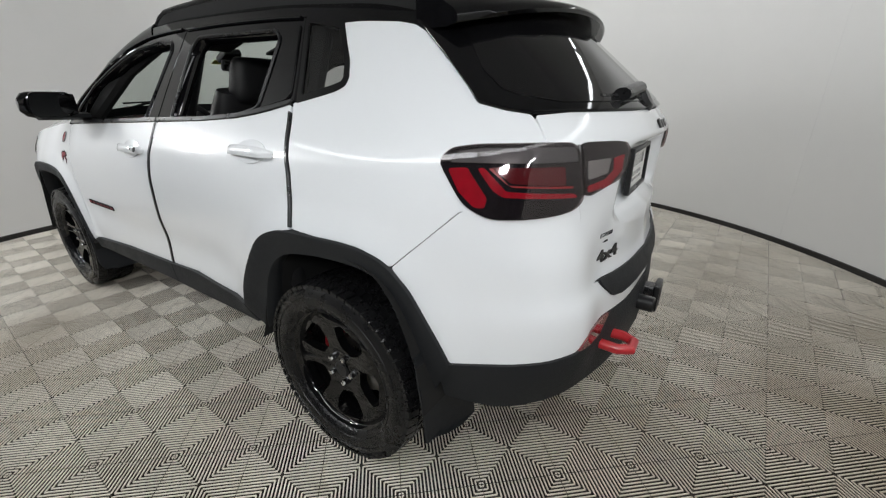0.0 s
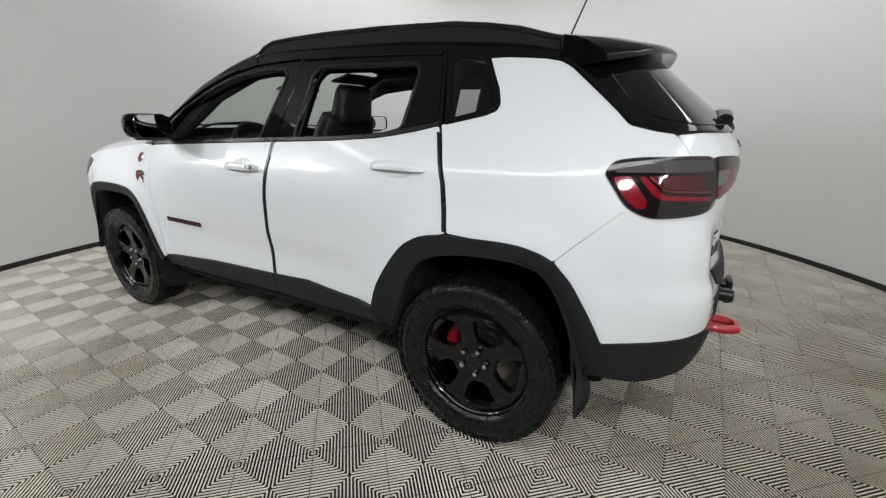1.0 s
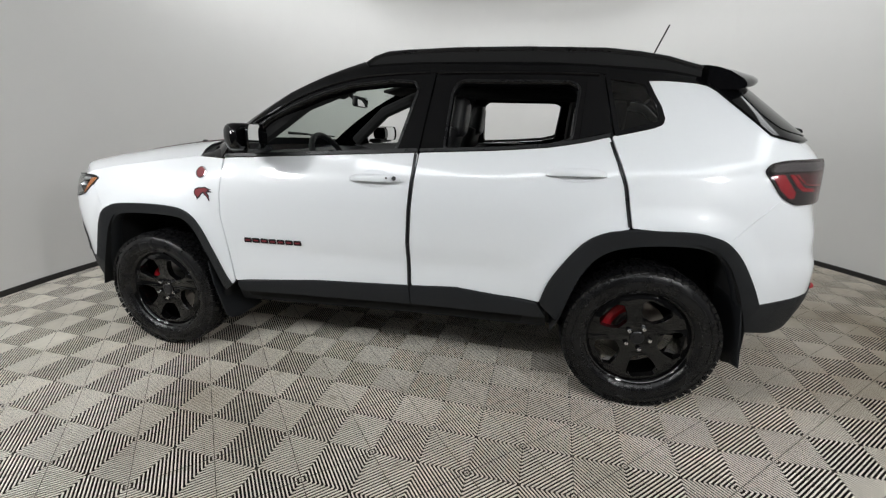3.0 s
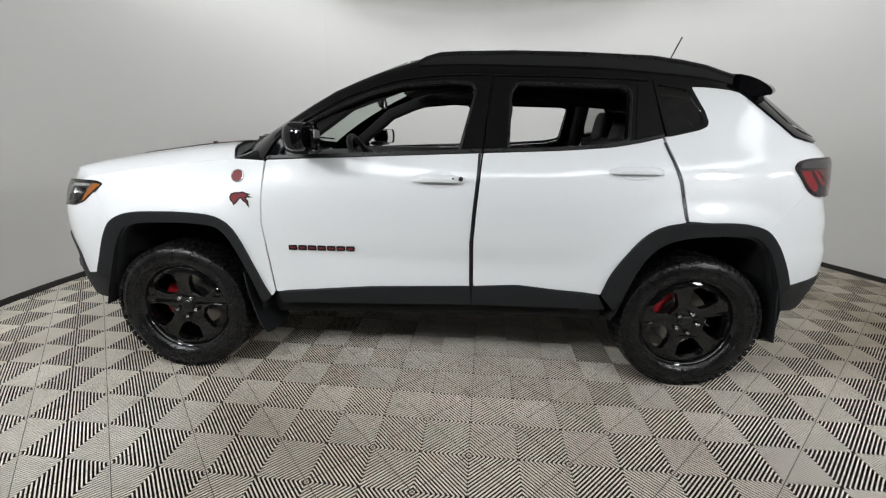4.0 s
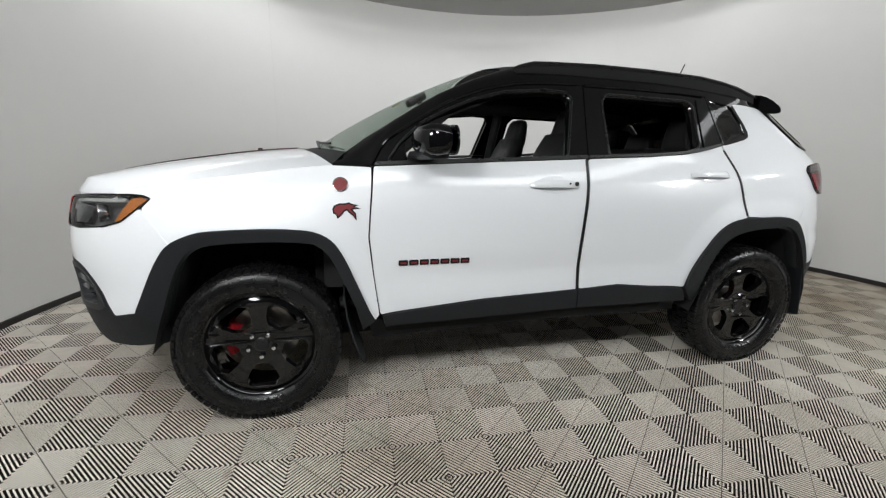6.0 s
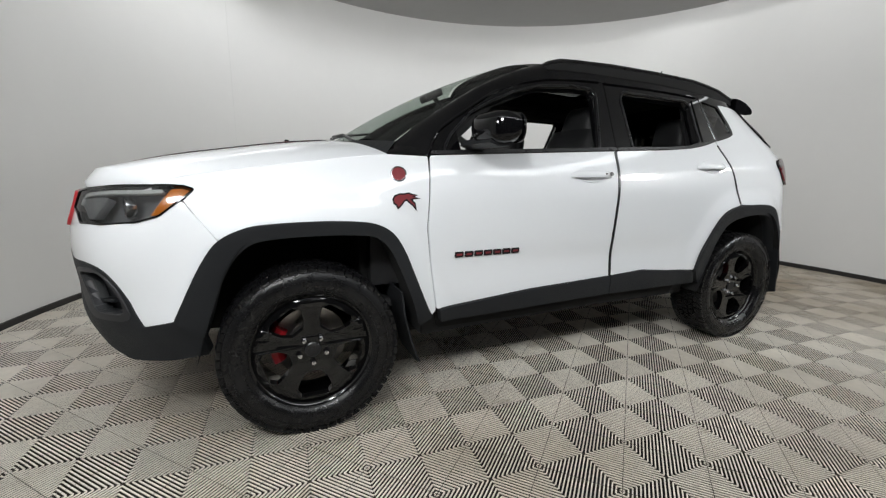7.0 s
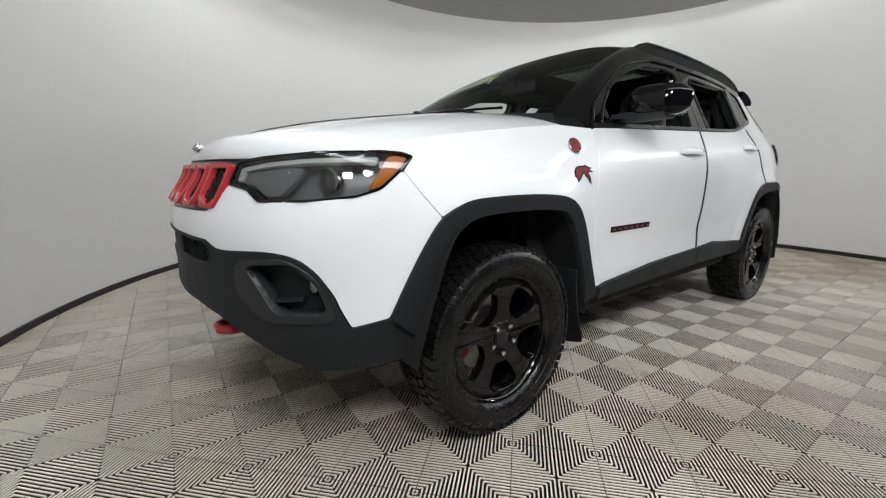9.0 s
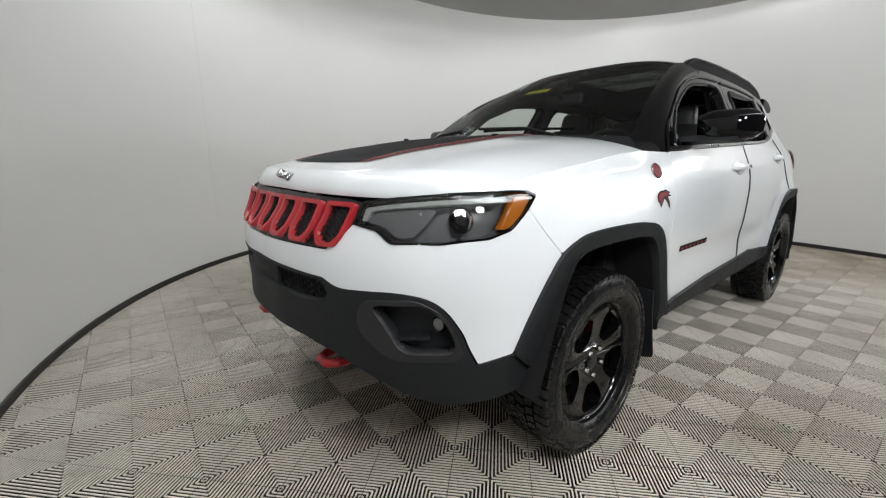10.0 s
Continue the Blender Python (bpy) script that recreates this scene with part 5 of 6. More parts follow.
# ---- flank details ----
for k, s in enumerate((1, -1)):
    for door, hx, hz, key in ((front_doors[k], 1.277, 1.050, True), (rear_doors[k], 0.352, 1.100, False)):
        u = sx(hx, hz)[0]
        m = on_skin(u, hz, s, 0.0)
        cup = [(0.085 * math.cos(a), 0.042 * math.sin(a)) for a in [2 * math.pi * i / 28 for i in range(28)]]
        part("handle_cup", prism(cup, 0.0025, m @ Matrix.Translation((0, 0.004, -0.0005)), bevel=0.001), PAINT, door)
        rows = []
        for i in range(13):
            t = -1 + 2 * i / 12
            xx, lift = 0.127 * t, 0.030 * (1 - abs(t) ** 4) + 0.002
            hh = 0.0185 * (1 - 0.45 * abs(t) ** 5)
            mm = on_skin(u - xx, hz, s, 0.0)
            c = mm.translation
            nn, up = mm.to_3x3() @ Vector((0, 0, 1)), mm.to_3x3() @ Vector((0, 1, 0))
            rows.append([c + up * (hh * b) + nn * (lift * a + 0.0) for a, b in ((0.45, -0.9), (0.85, -1.0), (1.0, -0.6), (1.04, 0.0), (1.0, 0.6), (0.85, 1.0), (0.45, 0.9), (0.35, 0.0))])
        hd = part("handle", loft(rows, closed_v=True, caps=True), PAINT, door, "white pull handle", angle=50)
        if key:
            for dx, r in ((-0.105, 0.011), (-0.068, 0.005)):
                m4 = on_skin(sx(hx + dx, hz)[0], hz, s, 0.0285 if r > 0.006 else 0.0318)
                bm = lathe([(r, 0.0), (r * 0.9, 0.0025), (0.0, 0.003)], 20, m4)
                bmesh.ops.remove_doubles(bm, verts=bm.verts, dist=1e-5)
                part("keyhole", bm, TRIM, hd)
    # black guards on the rear edges of the doors
    panel("edge_guard", S(*[(x - 0.000, z) for x, z in [(1.079, 1.172)] + GAP_B], *[(x + 0.013, z) for x, z in GAP_B[::-1] + [(1.079, 1.172)]]), TRIM, front_doors[k], side=s, off=0.004, depth=0.012, shrink=0, label="black rubber door edge guard")
    rear_gap = [(0.205, 1.235), (0.172, 1.146), (0.140, 1.054), (0.110, 0.885)]
    panel("edge_guard", S(*rear_gap, *[(x + 0.010, z) for x, z in rear_gap[::-1]]), TRIM, rear_doors[k], side=s, off=0.004, depth=0.012, shrink=0, label="black rubber door edge guard")
    # round badge, red graphic and name bars
    m = on_skin(sx(2.268, 1.05)[0], 1.05, s, 0.001)
    bm = lathe([(0.033, 0.0), (0.033, 0.004), (0.029, 0.005), (0.028, 0.003), (0.0, 0.003)], 32, m)
    bmesh.ops.remove_doubles(bm, verts=bm.verts, dist=1e-5)
    badge = part("round_badge", bm, CHROME, car, "round red and grey badge", angle=30)
    bm = lathe([(0.0275, 0.0035), (0.0, 0.0038)], 32, m)
    bmesh.ops.remove_doubles(bm, verts=bm.verts, dist=1e-5)
    part("centre", bm, DECAL_RED, badge)
    m = on_skin(sx(2.247, 0.945)[0], 0.945, s, 0.001)
    flip = 1 if s > 0 else -1
    shape = [(-0.055, 0.005), (-0.048, 0.018), (-0.028, 0.026), (-0.004, 0.026), (0.012, 0.030), (0.024, 0.024), (0.046, 0.020), (0.030, 0.014), (0.056, 0.006), (0.030, 0.006), (0.022, 0.002), (0.036, -0.014), (0.040, -0.040), (0.026, -0.020), (0.012, -0.010), (0.002, 0.002), (-0.010, -0.004), (-0.020, -0.018), (-0.036, -0.032), (-0.042, -0.018), (-0.052, -0.012)]
    shape = [(x * flip, y) for x, y in shape]
    g = part("flank_graphic", prism(grown(shape, 0.003), 0.001, m), DECAL_BLACK, car, "red and black flank graphic")
    part("red_field", prism(grown(shape, -0.0035), 0.001, m @ Matrix.Translation((0, 0, 0.0006))), DECAL_RED, g)
    for i in range(7):
        x = 2.005 - 0.0485 * i
        m = on_skin(sx(x, 0.703)[0], 0.703, s, 0.0005)
        bar = part("name_bar", prism(rounded([(-0.0215, -0.013), (0.0215, -0.013), (0.0215, 0.013), (-0.0215, 0.013)], 0.006), 0.004, m, bevel=0.001), DECAL_BLACK, front_doors[k], "black and red name lettering shape")
        part("red_core", prism(rounded([(-0.014, -0.0045), (0.014, -0.0045), (0.014, 0.0045), (-0.014, 0.0045)], 0.002), 0.001, m @ Matrix.Translation((0, 0, 0.0036))), DECAL_RED, bar)
    # door mirror
    rows = []
    for i in range(10):
        t = i / 9
        y = 0.855 + 0.220 * t
        grow = 0.80 + 0.20 * min(t * 4, 1) if t < 0.25 else 1.0
        tip = 1.0 if t < 0.72 else math.sqrt(max(1 - ((t - 0.72) / 0.285) ** 2, 0.0))
        x0, x1 = 1.838, 1.838 + 0.140 * grow * (0.25 + 0.75 * tip) * (1 - 0.35 * t ** 2)
        zc, zh = 1.240, 0.063 * grow * (0.35 + 0.65 * tip)
        ring_ = []
        for q in range(16):
            a = 2 * math.pi * q / 16
            c, d = math.cos(a), math.sin(a)
            cx = (x0 + x1) / 2 + (x1 - x0) / 2 * math.copysign(abs(c) ** (0.28 if c < 0 else 0.9), c)
            ring_.append((cx, s * y, zc + zh * math.copysign(abs(d) ** 0.7, d)))
        rows.append(ring_)
    mir = part("door_mirror", loft(rows, closed_v=True, caps=True), BLACK, car, "gloss black door mirror", angle=60)
    rows = []
    for i in range(6):
        t = i / 5
        y = 0.80 + 0.21 * t
        rows.append([(1.975 - 0.03 * t - dx, s * y, 1.172 + 0.008 * t + dz) for dx, dz in ((0, 0), (0.01, 0.022), (0.06, 0.026), (0.115 - 0.01 * t, 0.018), (0.12 - 0.01 * t, 0.0), (0.10, -0.012), (0.04, -0.014))])
    part("mirror_foot", loft(rows, closed_v=True, caps=True), PLASTIC, mir, "matt black mirror foot", angle=40)
    gl = rounded([(-0.080, -0.055), (0.082, -0.055), (0.098, 0.0), (0.084, 0.054), (-0.074, 0.054)], 0.025)
    mm = Matrix.Translation((1.834, s * 0.955, 1.240)) @ Matrix.Rotation(radians(13 * s), 4, "Z") @ Matrix(((0, 0, -1, 0), (1, 0, 0, 0), (0, -1, 0, 0), (0, 0, 0, 1)))
    part("mirror_glass", prism([(x * s, y) for x, y in gl], 0.003, mm), MIRROR, mir, "mirror glass")
    rim_ = [(x * s, y) for x, y in gl]
    part("glass_rim", prism(grown(rim_, 0.005), 0.012, mm, hole=grown(rim_, 0.001), bevel=0.003), BLACK, mir)
    # small fixed corner of the front window
    panel("window_corner", S((2.10, 1.150), (2.04, 1.222), (1.985, 1.262), (1.975, 1.155)), BLACK, front_doors[k], side=s, off=-0.006, depth=0.01, shrink=0)
    # roof rail
    line = [(1.405, 0.560, 1.604), (1.36, 0.563, 1.628), (1.29, 0.566, 1.647), (1.18, 0.567, 1.652), (0.93, 0.569, 1.656), (0.60, 0.568, 1.651), (0.25, 0.564, 1.637), (0.10, 0.560, 1.619), (-0.02, 0.556, 1.598), (-0.10, 0.550, 1.575), (-0.17, 0.545, 1.556)]
    fine = []
    for a, b in zip(line, line[1:]):
        for q in range(3):
            fine.append(tuple(a[i] + (b[i] - a[i]) * q / 3 for i in range(3)))
    fine.append(line[-1])
    rail = part("roof_rail", tube([(x, s * y, z) for x, y, z in fine], 0.020, 10, flat=0.6), TRIM, car, "satin black roof rail")
    part("rail_plinth", loft([[(x, s * (y + 0.012), z - 0.008), (x, s * (y + 0.016), z - 0.075), (x, s * (y - 0.016), z - 0.075), (x, s * (y - 0.012), z - 0.008)] for x, y, z in fine], closed_v=True, caps=True), VOID, rail)

# ---- tail details ----
part("antenna", tube([(-0.05, 0, 1.60), (-0.065, 0, 1.645), (-0.15, 0, 1.85)], 0.0042, 8), TRIM, car, "short black roof antenna")
bm = lathe([(0.028, 0.0), (0.022, 0.018), (0.010, 0.035), (0.006, 0.05)], 20, Matrix.Translation((-0.05, 0, 1.595)))
part("antenna_base", bm, TRIM, car)
def tail_point(y, z, lift):
    u, _ = ry(y, z)
    p, n = skin(np.array([u]), np.array([z]))
    return Vector(p[0] + n[0] * lift)


w = part("rear_wiper", tube([tail_point(0.05, 1.296, 0.014), tail_point(0.12, 1.286, 0.026), tail_point(0.30, 1.268, 0.024)], 0.026, 10, flat=0.75), TRIM, tailgate, "black rear wiper")
part("blade", tube([tail_point(0.06 + 0.32 * k / 6, 1.272 + 0.003 * k / 6, 0.010) for k in range(7)], 0.007, 6), RUBBER, w)
bm = lathe([(0.045, 0.0), (0.042, 0.02), (0.03, 0.032), (0.0, 0.036)], 24, Matrix.Translation(tail_point(0.08, 1.266, -0.006)) @ Vector((-0.85, 0, 0.5)).to_track_quat("Z", "Y").to_matrix().to_4x4())
bmesh.ops.remove_doubles(bm, verts=bm.verts, dist=1e-5)
part("motor_cap", bm, TRIM, w)
frame_out, frame_in = rounded([(-0.157, -0.08), (0.157, -0.08), (0.157, 0.08), (-0.157, 0.08)], 0.012), rounded([(-0.143, -0.066), (0.143, -0.066), (0.143, 0.064), (-0.143, 0.064)], 0.008)
pm = Matrix.Translation((-0.745, 0, 1.035)) @ Matrix(((0, 0, -1, 0), (-1, 0, 0, 0), (0, 1, 0, 0), (0, 0, 0, 1)))
plate = part("number_plate", prism(frame_out, 0.018, pm, hole=frame_in, bevel=0.003), TRIM, tailgate, "dealer plate in a black frame")
part("card", prism(frame_in, 0.006, pm), PAPER, plate, "white card with dark unreadable bars")
for k, (y0, wd, hh) in enumerate(((0.028, 0.20, 0.040), (-0.018, 0.15, 0.014), (-0.040, 0.17, 0.010))):
    part("print_bar", prism([(-wd / 2, y0 - hh / 2), (wd / 2, y0 - hh / 2), (wd / 2, y0 + hh / 2), (-wd / 2, y0 + hh / 2)], 0.0006, pm @ Matrix.Translation((0, 0, 0.006))), LAMP_GREY, plate)
panel("step_pad", whole_tail((ULEN, 0.748), *T((0.36, 0.756), (0.462, 0.762), (0.452, 0.742), (0.395, 0.690), (0.33, 0.678)), (ULEN, 0.676)), PLASTIC, car, off=0.010, depth=0.02, shrink=0, label="black rubber bumper step pad")
for k in range(4):
    u, _ = ry(0.055 - 0.036 * k, 1.19)
    part("emblem", prism(rounded([(-0.014, -0.014), (0.014, -0.014), (0.014, 0.014 if k else 0.020), (-0.014, 0.014)], 0.006), 0.006, on_skin(u, 1.19, 1, 0.0), bevel=0.001), TRIM, tailgate, "dark tailgate emblem shape")
# dealer mark (bars) and the 4x4 sign
for z, hh, widths in ((0.893, 0.013, (0.013, 0.018, 0.011, 0.013, 0.013, 0.010)), (0.870, 0.007, (0.006, 0.007, 0.006, 0.007, 0.006))):
    bm, y = bmesh.new(), 0.450 if hh > 0.01 else 0.428
    for wd in widths:
        m = on_skin(ry(y - wd / 2, z)[0], z, 1, 0.0004)
        w, h = wd * 0.36, hh / 2
        prism(rounded([(-w, -h), (w, -h), (w, h), (-w, h)], 0.002), 0.001, m, hole=[(-w * 0.5, -h * 0.6), (w * 0.5, -h * 0.6), (w * 0.5, h * 0.6), (-w * 0.5, h * 0.6)], bm=bm)
        y -= wd
    part("dealer_mark", bm, DECAL_BLACK, tailgate, "thin dark dealer mark")
text = bpy.data.curves.new("sign", "FONT")
text.body, text.size, text.extrude, text.align_x, text.align_y = "4x4", 0.050, 0.002, "CENTER", "CENTER"
text.offset = 0.0015
ob = new("sign_text", text)
bpy.context.view_layer.update()
me = bpy.data.meshes.new_from_object(ob.evaluated_get(bpy.context.evaluated_depsgraph_get()))
bpy.data.objects.remove(ob)
me.materials.append(TRIM)
sign = new("four_wheel_drive_sign", me)
sign.matrix_world = on_skin(ry(0.395, 0.825)[0], 0.825, 1, 0.003) @ Matrix.Diagonal((1.75, 1, 1, 1))
sign.parent = tailgate
tagged(sign, "dark raised 4x4 letters")
for s in (1, -1):
    loop = [(-0.77, 0.36 * s), (-0.85, 0.355 * s), (-0.885, 0.375 * s), (-0.885, 0.425 * s), (-0.85, 0.445 * s), (-0.77, 0.44 * s)]
    if s > 0:
        part("tow_hook", tube([(x, y, 0.535) for x, y in loop], 0.017, 10), RED, car, "red painted rear tow hook")
hitch = part("tow_receiver", block(0.22, 0.075, 0.075, pose(-0.80, -0.04, 0.53), 0.006), TRIM, car, "black square tow receiver")
part("collar", block(0.025, 0.11, 0.11, pose(-0.895, -0.04, 0.53), 0.008), TRIM, hitch)
part("wiring_socket", lathe([(0.03, 0.0), (0.03, 0.06), (0.024, 0.065)], 20, pose(-0.84, 0.09, 0.545, 0, -90, 0)), TRIM, hitch)
part("tailpipe", lathe([(0.034, 0.0), (0.034, 0.16), (0.030, 0.165), (0.029, 0.0)], 24, pose(-0.66, -0.42, 0.36, 0, -90, 0)), CHROME, car, "round tailpipe")

# ---- cabin ----
def cushion(rows, mat, name, parent, label=""):
    return part(name, loft(rows, closed_v=True, caps=True), mat, parent, label, angle=70)


def pillow(p0, p1, w0, w1, d0, d1, n=8, puff=0.25):
    """A padded slab between two places, seen as rounded sections across the car."""
    p0, p1 = Vector(p0), Vector(p1)
    along = (p1 - p0).normalized()
    thick = along.cross(Vector((0, 1, 0))).normalized()
    rows = []
    for i in range(n + 1):
        t = i / n
        end = 1 - puff * abs(2 * t - 1) ** 6
        w, d = (w0 + (w1 - w0) * t) * (0.6 + 0.4 * end / 1.0), (d0 + (d1 - d0) * t) * end
        c = p0.lerp(p1, t)
        rows.append([c + Vector((0, 1, 0)) * (w / 2 * math.copysign(abs(math.cos(a)) ** 0.5, math.cos(a))) + thick * (d / 2 * math.copysign(abs(math.sin(a)) ** 0.7, math.sin(a))) for a in [2 * math.pi * k / 20 for k in range(20)]])
    return rows


for y in (0.38, -0.38):
    seat = cushion(pillow((1.66, y, 0.76), (1.20, y, 0.70), 0.50, 0.50, 0.16, 0.18), LEATHER, "front_seat", car, "black leather front seat")
    cushion(pillow((1.22, y, 0.70), (0.985, y, 1.30), 0.50, 0.40, 0.17, 0.12, puff=0.2), LEATHER, "backrest", seat)
    cushion(pillow((0.975, y, 1.25), (0.935, y, 1.445), 0.275, 0.235, 0.115, 0.085, puff=0.35), LEATHER, "headrest", seat)
    for d in (-0.06, 0.06):
        part("headrest_post", tube([(1.0, y + d, 1.26), (0.965, y + d, 1.32)], 0.007, 8), CHROME, seat)
bench = cushion(pillow((0.72, 0, 0.76), (0.30, 0, 0.72), 1.24, 1.24, 0.16, 0.18), LEATHER, "rear_seat", car, "black leather rear bench")
cushion(pillow((0.32, 0, 0.72), (0.14, 0, 1.24), 1.22, 1.12, 0.16, 0.12, puff=0.2), LEATHER, "backrest", bench)
for y in (0.38, 0.0, -0.38):
    cushion(pillow((0.16, y, 1.22), (0.135, y, 1.425 if y else 1.35), 0.26, 0.235, 0.10, 0.08, puff=0.35), LEATHER, "headrest", bench)
rows = []
for y in np.linspace(-0.70, 0.70, 15):
    hump = 0.035 * math.exp(-((y - 0.38) / 0.16) ** 2)
    rows.append([(2.36, y, 1.10), (2.20, y, 1.135), (2.02, y, 1.135 + hump * 0.6), (1.90, y, 1.115 + hump), (1.86, y, 1.07 + hump), (1.88, y, 0.95), (1.95, y, 0.80), (2.00, y, 0.55), (2.36, y, 0.55)])
dash = part("dashboard", loft(rows, closed_v=True, caps=True), CABIN, car, "black dashboard", angle=40)
part("centre_screen", block(0.02, 0.25, 0.13, pose(1.855, 0.0, 1.06, 0, -8, 0), 0.006), LAMP_DARK, dash, "dark centre screen")
part("console", block(0.80, 0.22, 0.30, pose(1.50, 0, 0.62), 0.04), CABIN, car, "black centre console")
hub = Matrix.Translation((1.735, 0.38, 1.075)) @ Matrix.Rotation(radians(-64), 4, "Y")
ringp = [hub @ Vector((0.185 * math.cos(a), 0.185 * math.sin(a), 0)) for a in [2 * math.pi * k / 40 for k in range(40)]]
sw = part("steering_wheel", tube(ringp, 0.017, 10, closed=True), LEATHER, car, "black leather steering wheel")
bm = lathe([(0.075, -0.03), (0.075, 0.0), (0.06, 0.02), (0.0, 0.026)], 24, hub @ Matrix.Rotation(math.pi, 4, "X"))
bmesh.ops.remove_doubles(bm, verts=bm.verts, dist=1e-5)
part("airbag_cover", bm, CABIN, sw)
for a in (90, -90, 180):
    v = Vector((math.cos(radians(a)), math.sin(radians(a)), 0))
    part("spoke", tube([hub @ (v * 0.05), hub @ (v * 0.18)], 0.016, 8, flat=0.5), CHROME if abs(a) == 90 else CABIN, sw)
part("column", tube([hub.translation, (1.95, 0.38, 0.97)], 0.05, 12), CABIN, sw)
m = pose(1.70, 0.0, 1.452, 0, -8, 6)
rvm = part("rear_view_mirror", block(0.035, 0.25, 0.068, m, 0.016, 3), CABIN, car, "black interior mirror")
part("glass", block(0.003, 0.232, 0.054, m @ Matrix.Translation((-0.0175, 0, 0)), 0.001), MIRROR, rvm)
part("stalk", tube([(1.72, 0, 1.46), (1.80, 0, 1.52)], 0.014, 8), CABIN, rvm)
part("sensor_box", block(0.12, 0.12, 0.045, pose(1.80, 0, 1.515, 0, 26, 0), 0.012), CABIN, rvm)
for s in (1, -1):
    part("sun_visor", block(0.16, 0.36, 0.018, pose(1.50, 0.30 * s, 1.545, 0, 14, 0), 0.007), CLOTH, car, "black sun visor")
    # inner posts and door cards seen through the open windows
    part("door_card", block(0.96, 0.06, 0.62, pose(1.60, 0.755 * s, 0.85, 0, 0, 0), 0.02), CABIN, car, "black inner door panel")
    part("door_card", block(0.72, 0.06, 0.62, pose(0.66, 0.745 * s, 0.87, 0, 0, 0), 0.02), CABIN, car, "black inner door panel")
    part("inner_post", tube([(1.06, 0.70 * s, 1.16), (1.03, 0.58 * s, 1.52)], 0.035, 10), CABIN, car)
    part("inner_post", tube([(0.27, 0.66 * s, 1.20), (0.25, 0.55 * s, 1.53)], 0.05, 10), CABIN, car)
    part("inner_rail", tube([(2.05, 0.72 * s, 1.18), (1.75, 0.62 * s, 1.41), (1.45, 0.57 * s, 1.525), (1.0, 0.555 * s, 1.545), (0.4, 0.55 * s, 1.53), (-0.1, 0.52 * s, 1.49)], 0.045, 10), CLOTH, car)
part("parcel_shelf", block(0.62, 1.10, 0.03, pose(-0.22, 0, 1.12), 0.01), CABIN, car, "black load cover")
part("cabin_floor", block(2.3, 1.36, 0.05, pose(1.15, 0, 0.45), 0.02), CABIN, car)
part("bulkhead", block(0.05, 1.30, 0.66, pose(2.38, 0, 0.78), 0.02), VOID, car)

# ---- floor tiles: open ribs, four quarters of slanting bars about the middle ----
TILE_SIDE, TILE_TURN, TILE_AT = 0.40, -2.9, (0.0384, 0.0840)


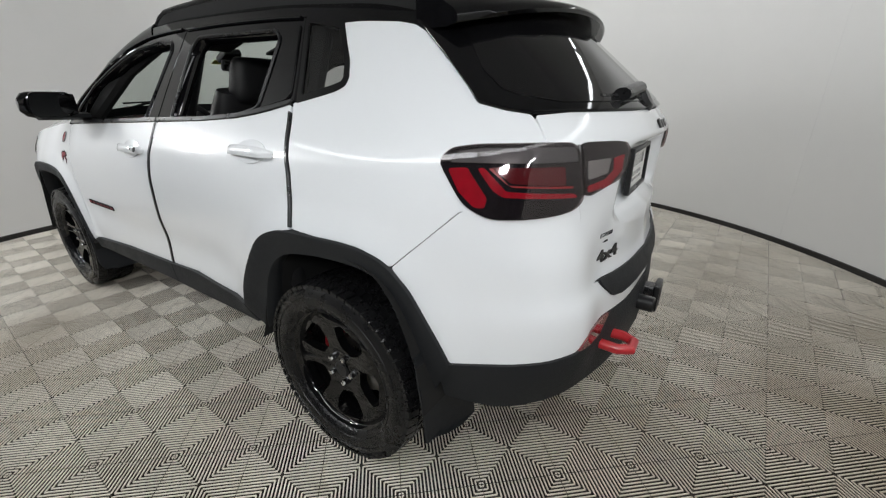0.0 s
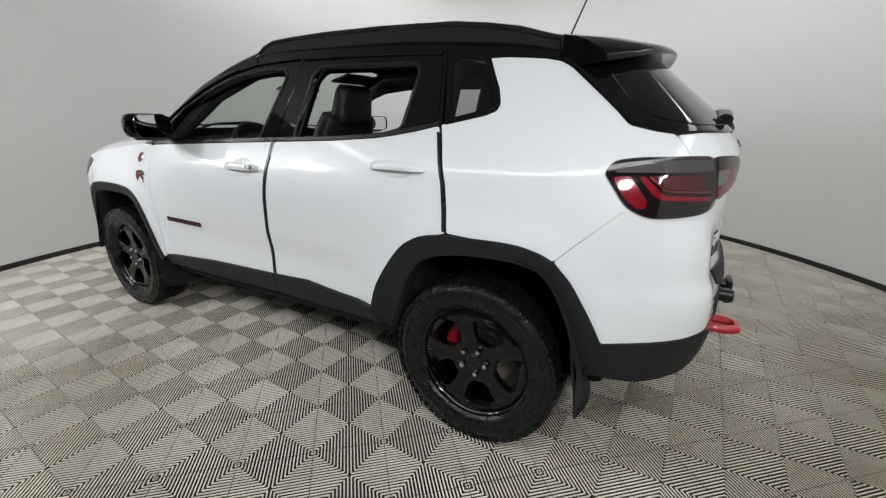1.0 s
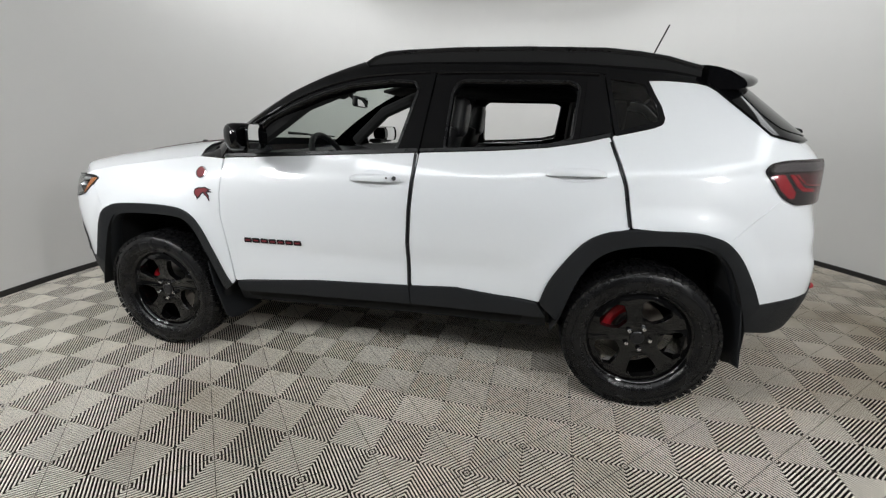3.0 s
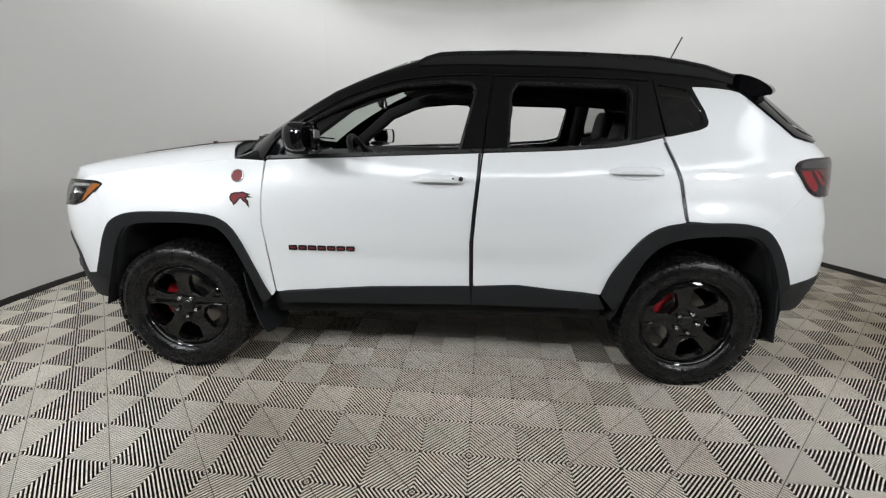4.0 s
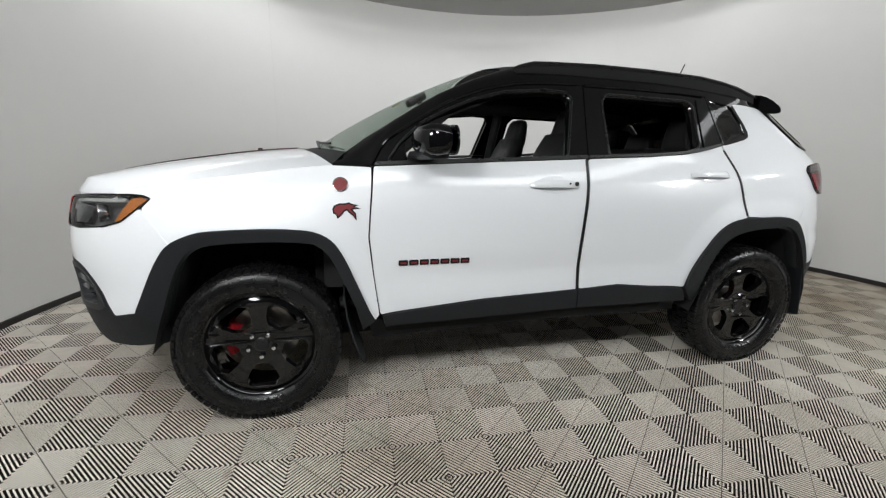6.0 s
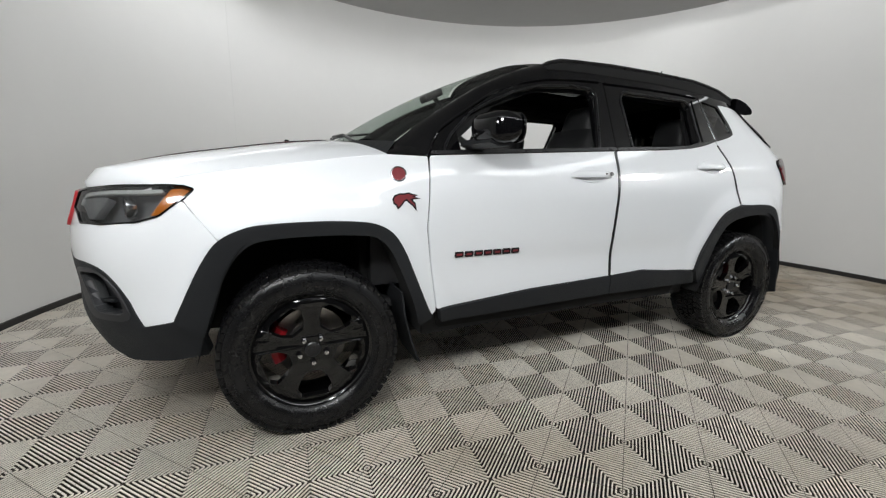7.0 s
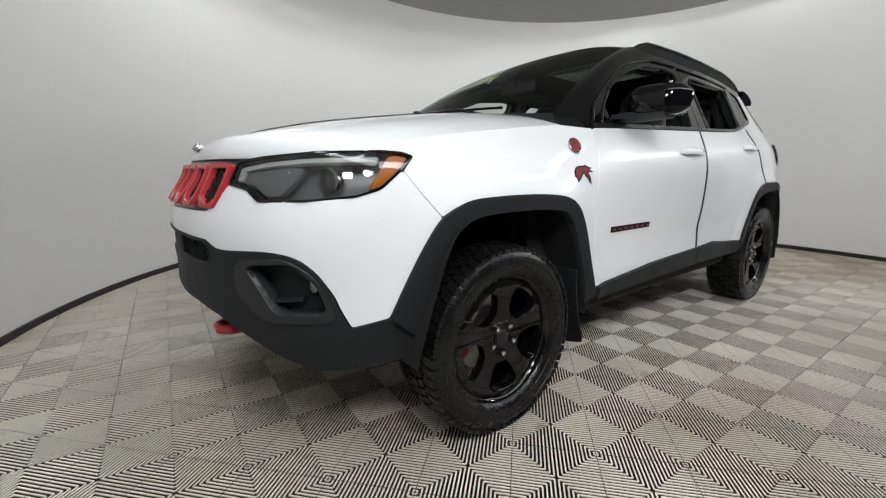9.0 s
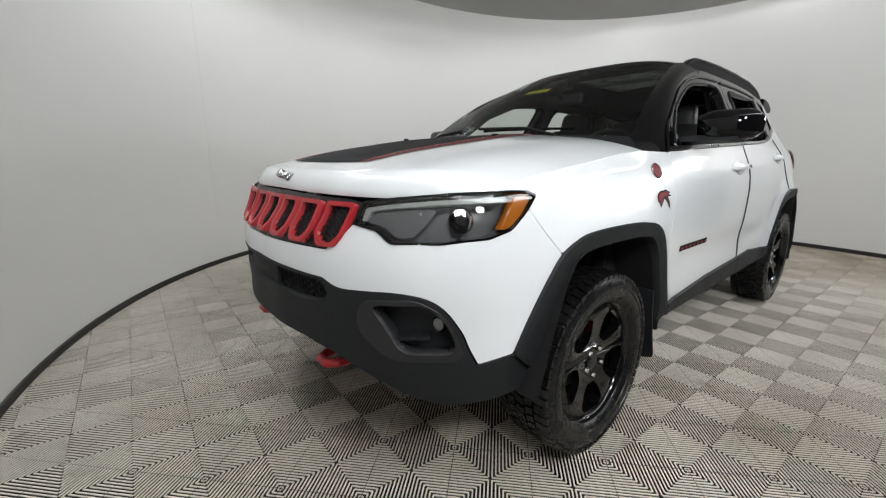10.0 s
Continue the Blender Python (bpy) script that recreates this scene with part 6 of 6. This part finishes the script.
def tile_mesh():
    verts, faces, paint = [], [], []
    half, pitch, wide, deep = TILE_SIDE / 2, 0.2 * math.sqrt(2) / 22, 0.0051, 0.021

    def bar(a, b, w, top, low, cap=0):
        """A rib: a flat cap with a short lip on a thinner web, coloured as if in shade."""
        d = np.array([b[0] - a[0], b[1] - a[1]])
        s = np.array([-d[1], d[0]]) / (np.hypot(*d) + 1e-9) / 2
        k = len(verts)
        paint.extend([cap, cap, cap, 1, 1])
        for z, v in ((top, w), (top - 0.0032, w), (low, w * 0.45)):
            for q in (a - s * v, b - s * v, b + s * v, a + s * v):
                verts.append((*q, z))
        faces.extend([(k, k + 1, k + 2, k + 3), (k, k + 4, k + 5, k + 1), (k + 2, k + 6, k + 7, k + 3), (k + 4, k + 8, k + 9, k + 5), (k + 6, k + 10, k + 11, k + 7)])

    for i in range(22):
        c = (i + 0.5) * pitch * math.sqrt(2)
        lo, hi = max(0.0, c - half), min(half, c)
        if hi - lo < 0.008:
            continue
        cut = 0.0009 / (hi - lo)
        for sx_, sy_ in ((1, 1), (-1, 1), (-1, -1), (1, -1)):
            a, b = np.array([sx_ * hi, sy_ * (c - hi)]), np.array([sx_ * lo, sy_ * (c - lo)])
            # each rib is slit where it crosses the tile's diagonal
            bar(a, a + (b - a) * (0.5 - cut), wide, 0.0, -deep)
            bar(a + (b - a) * (0.5 + cut), b, wide, 0.0, -deep)
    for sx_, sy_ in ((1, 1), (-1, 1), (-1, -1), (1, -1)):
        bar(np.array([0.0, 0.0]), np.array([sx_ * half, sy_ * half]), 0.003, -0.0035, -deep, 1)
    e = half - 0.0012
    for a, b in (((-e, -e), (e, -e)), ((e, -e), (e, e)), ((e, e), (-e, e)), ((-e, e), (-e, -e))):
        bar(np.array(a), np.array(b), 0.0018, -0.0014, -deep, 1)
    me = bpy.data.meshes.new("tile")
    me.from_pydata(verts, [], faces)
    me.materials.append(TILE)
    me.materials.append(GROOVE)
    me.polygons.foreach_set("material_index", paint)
    return me, verts, faces, paint


tile_data, tile_v, tile_f, tile_p = tile_mesh()
turn = Matrix.Rotation(radians(TILE_TURN), 4, "Z")
inner, edge_tiles = [], []
for i in range(-14, 26):
    for j in range(-24, 24):
        p = turn @ Vector((i * TILE_SIDE, j * TILE_SIDE, 0)) + Vector((*TILE_AT, 0))
        dx, dy = p.x - ROOM[0], p.y - ROOM[1]
        gap = wall_radius(math.atan2(dy, dx)) - math.hypot(dx, dy)
        if gap > 0.30:
            inner.append(p)
        elif gap > -0.30:
            edge_tiles.append(p)
for p in inner:
    ob = new("tile", tile_data)
    ob.matrix_world = Matrix.Translation(p) @ turn
    ob.parent = floor
# tiles cut off along the wall
tv, rot, verts, faces, paint = np.array(tile_v), np.array(turn.to_3x3()), [], [], []
for p in edge_tiles:
    q = tv @ rot.T + np.array(p)
    for b in range(0, len(q), 12):
        bar_ = q[b:b + 12]
        a_, b_ = bar_[[0, 3, 4, 7, 8, 11]].mean(0), bar_[[1, 2, 5, 6, 9, 10]].mean(0)
        span = [w for w in np.linspace(0, 1, 41) if math.hypot(*(a_ + (b_ - a_) * w)[:2] - np.array(ROOM)) < wall_radius(math.atan2((a_ + (b_ - a_) * w)[1] - ROOM[1], (a_ + (b_ - a_) * w)[0] - ROOM[0]))]
        if len(span) < 2:
            continue
        out = bar_.copy()
        out[[0, 3, 4, 7, 8, 11]] += (b_ - a_) * span[0]
        out[[1, 2, 5, 6, 9, 10]] -= (b_ - a_) * (1 - span[-1])
        k = len(verts)
        verts += out.tolist()
        faces += [tuple(k + i for i in f) for f in tile_f[:5]]
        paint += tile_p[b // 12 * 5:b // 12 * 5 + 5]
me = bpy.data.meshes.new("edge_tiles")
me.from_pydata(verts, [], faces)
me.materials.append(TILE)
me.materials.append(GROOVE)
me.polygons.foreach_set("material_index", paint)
tagged(new("edge_tiles", me), "grey ribbed plastic floor tiles cut along the wall", "floor tiles", "", "stuff")
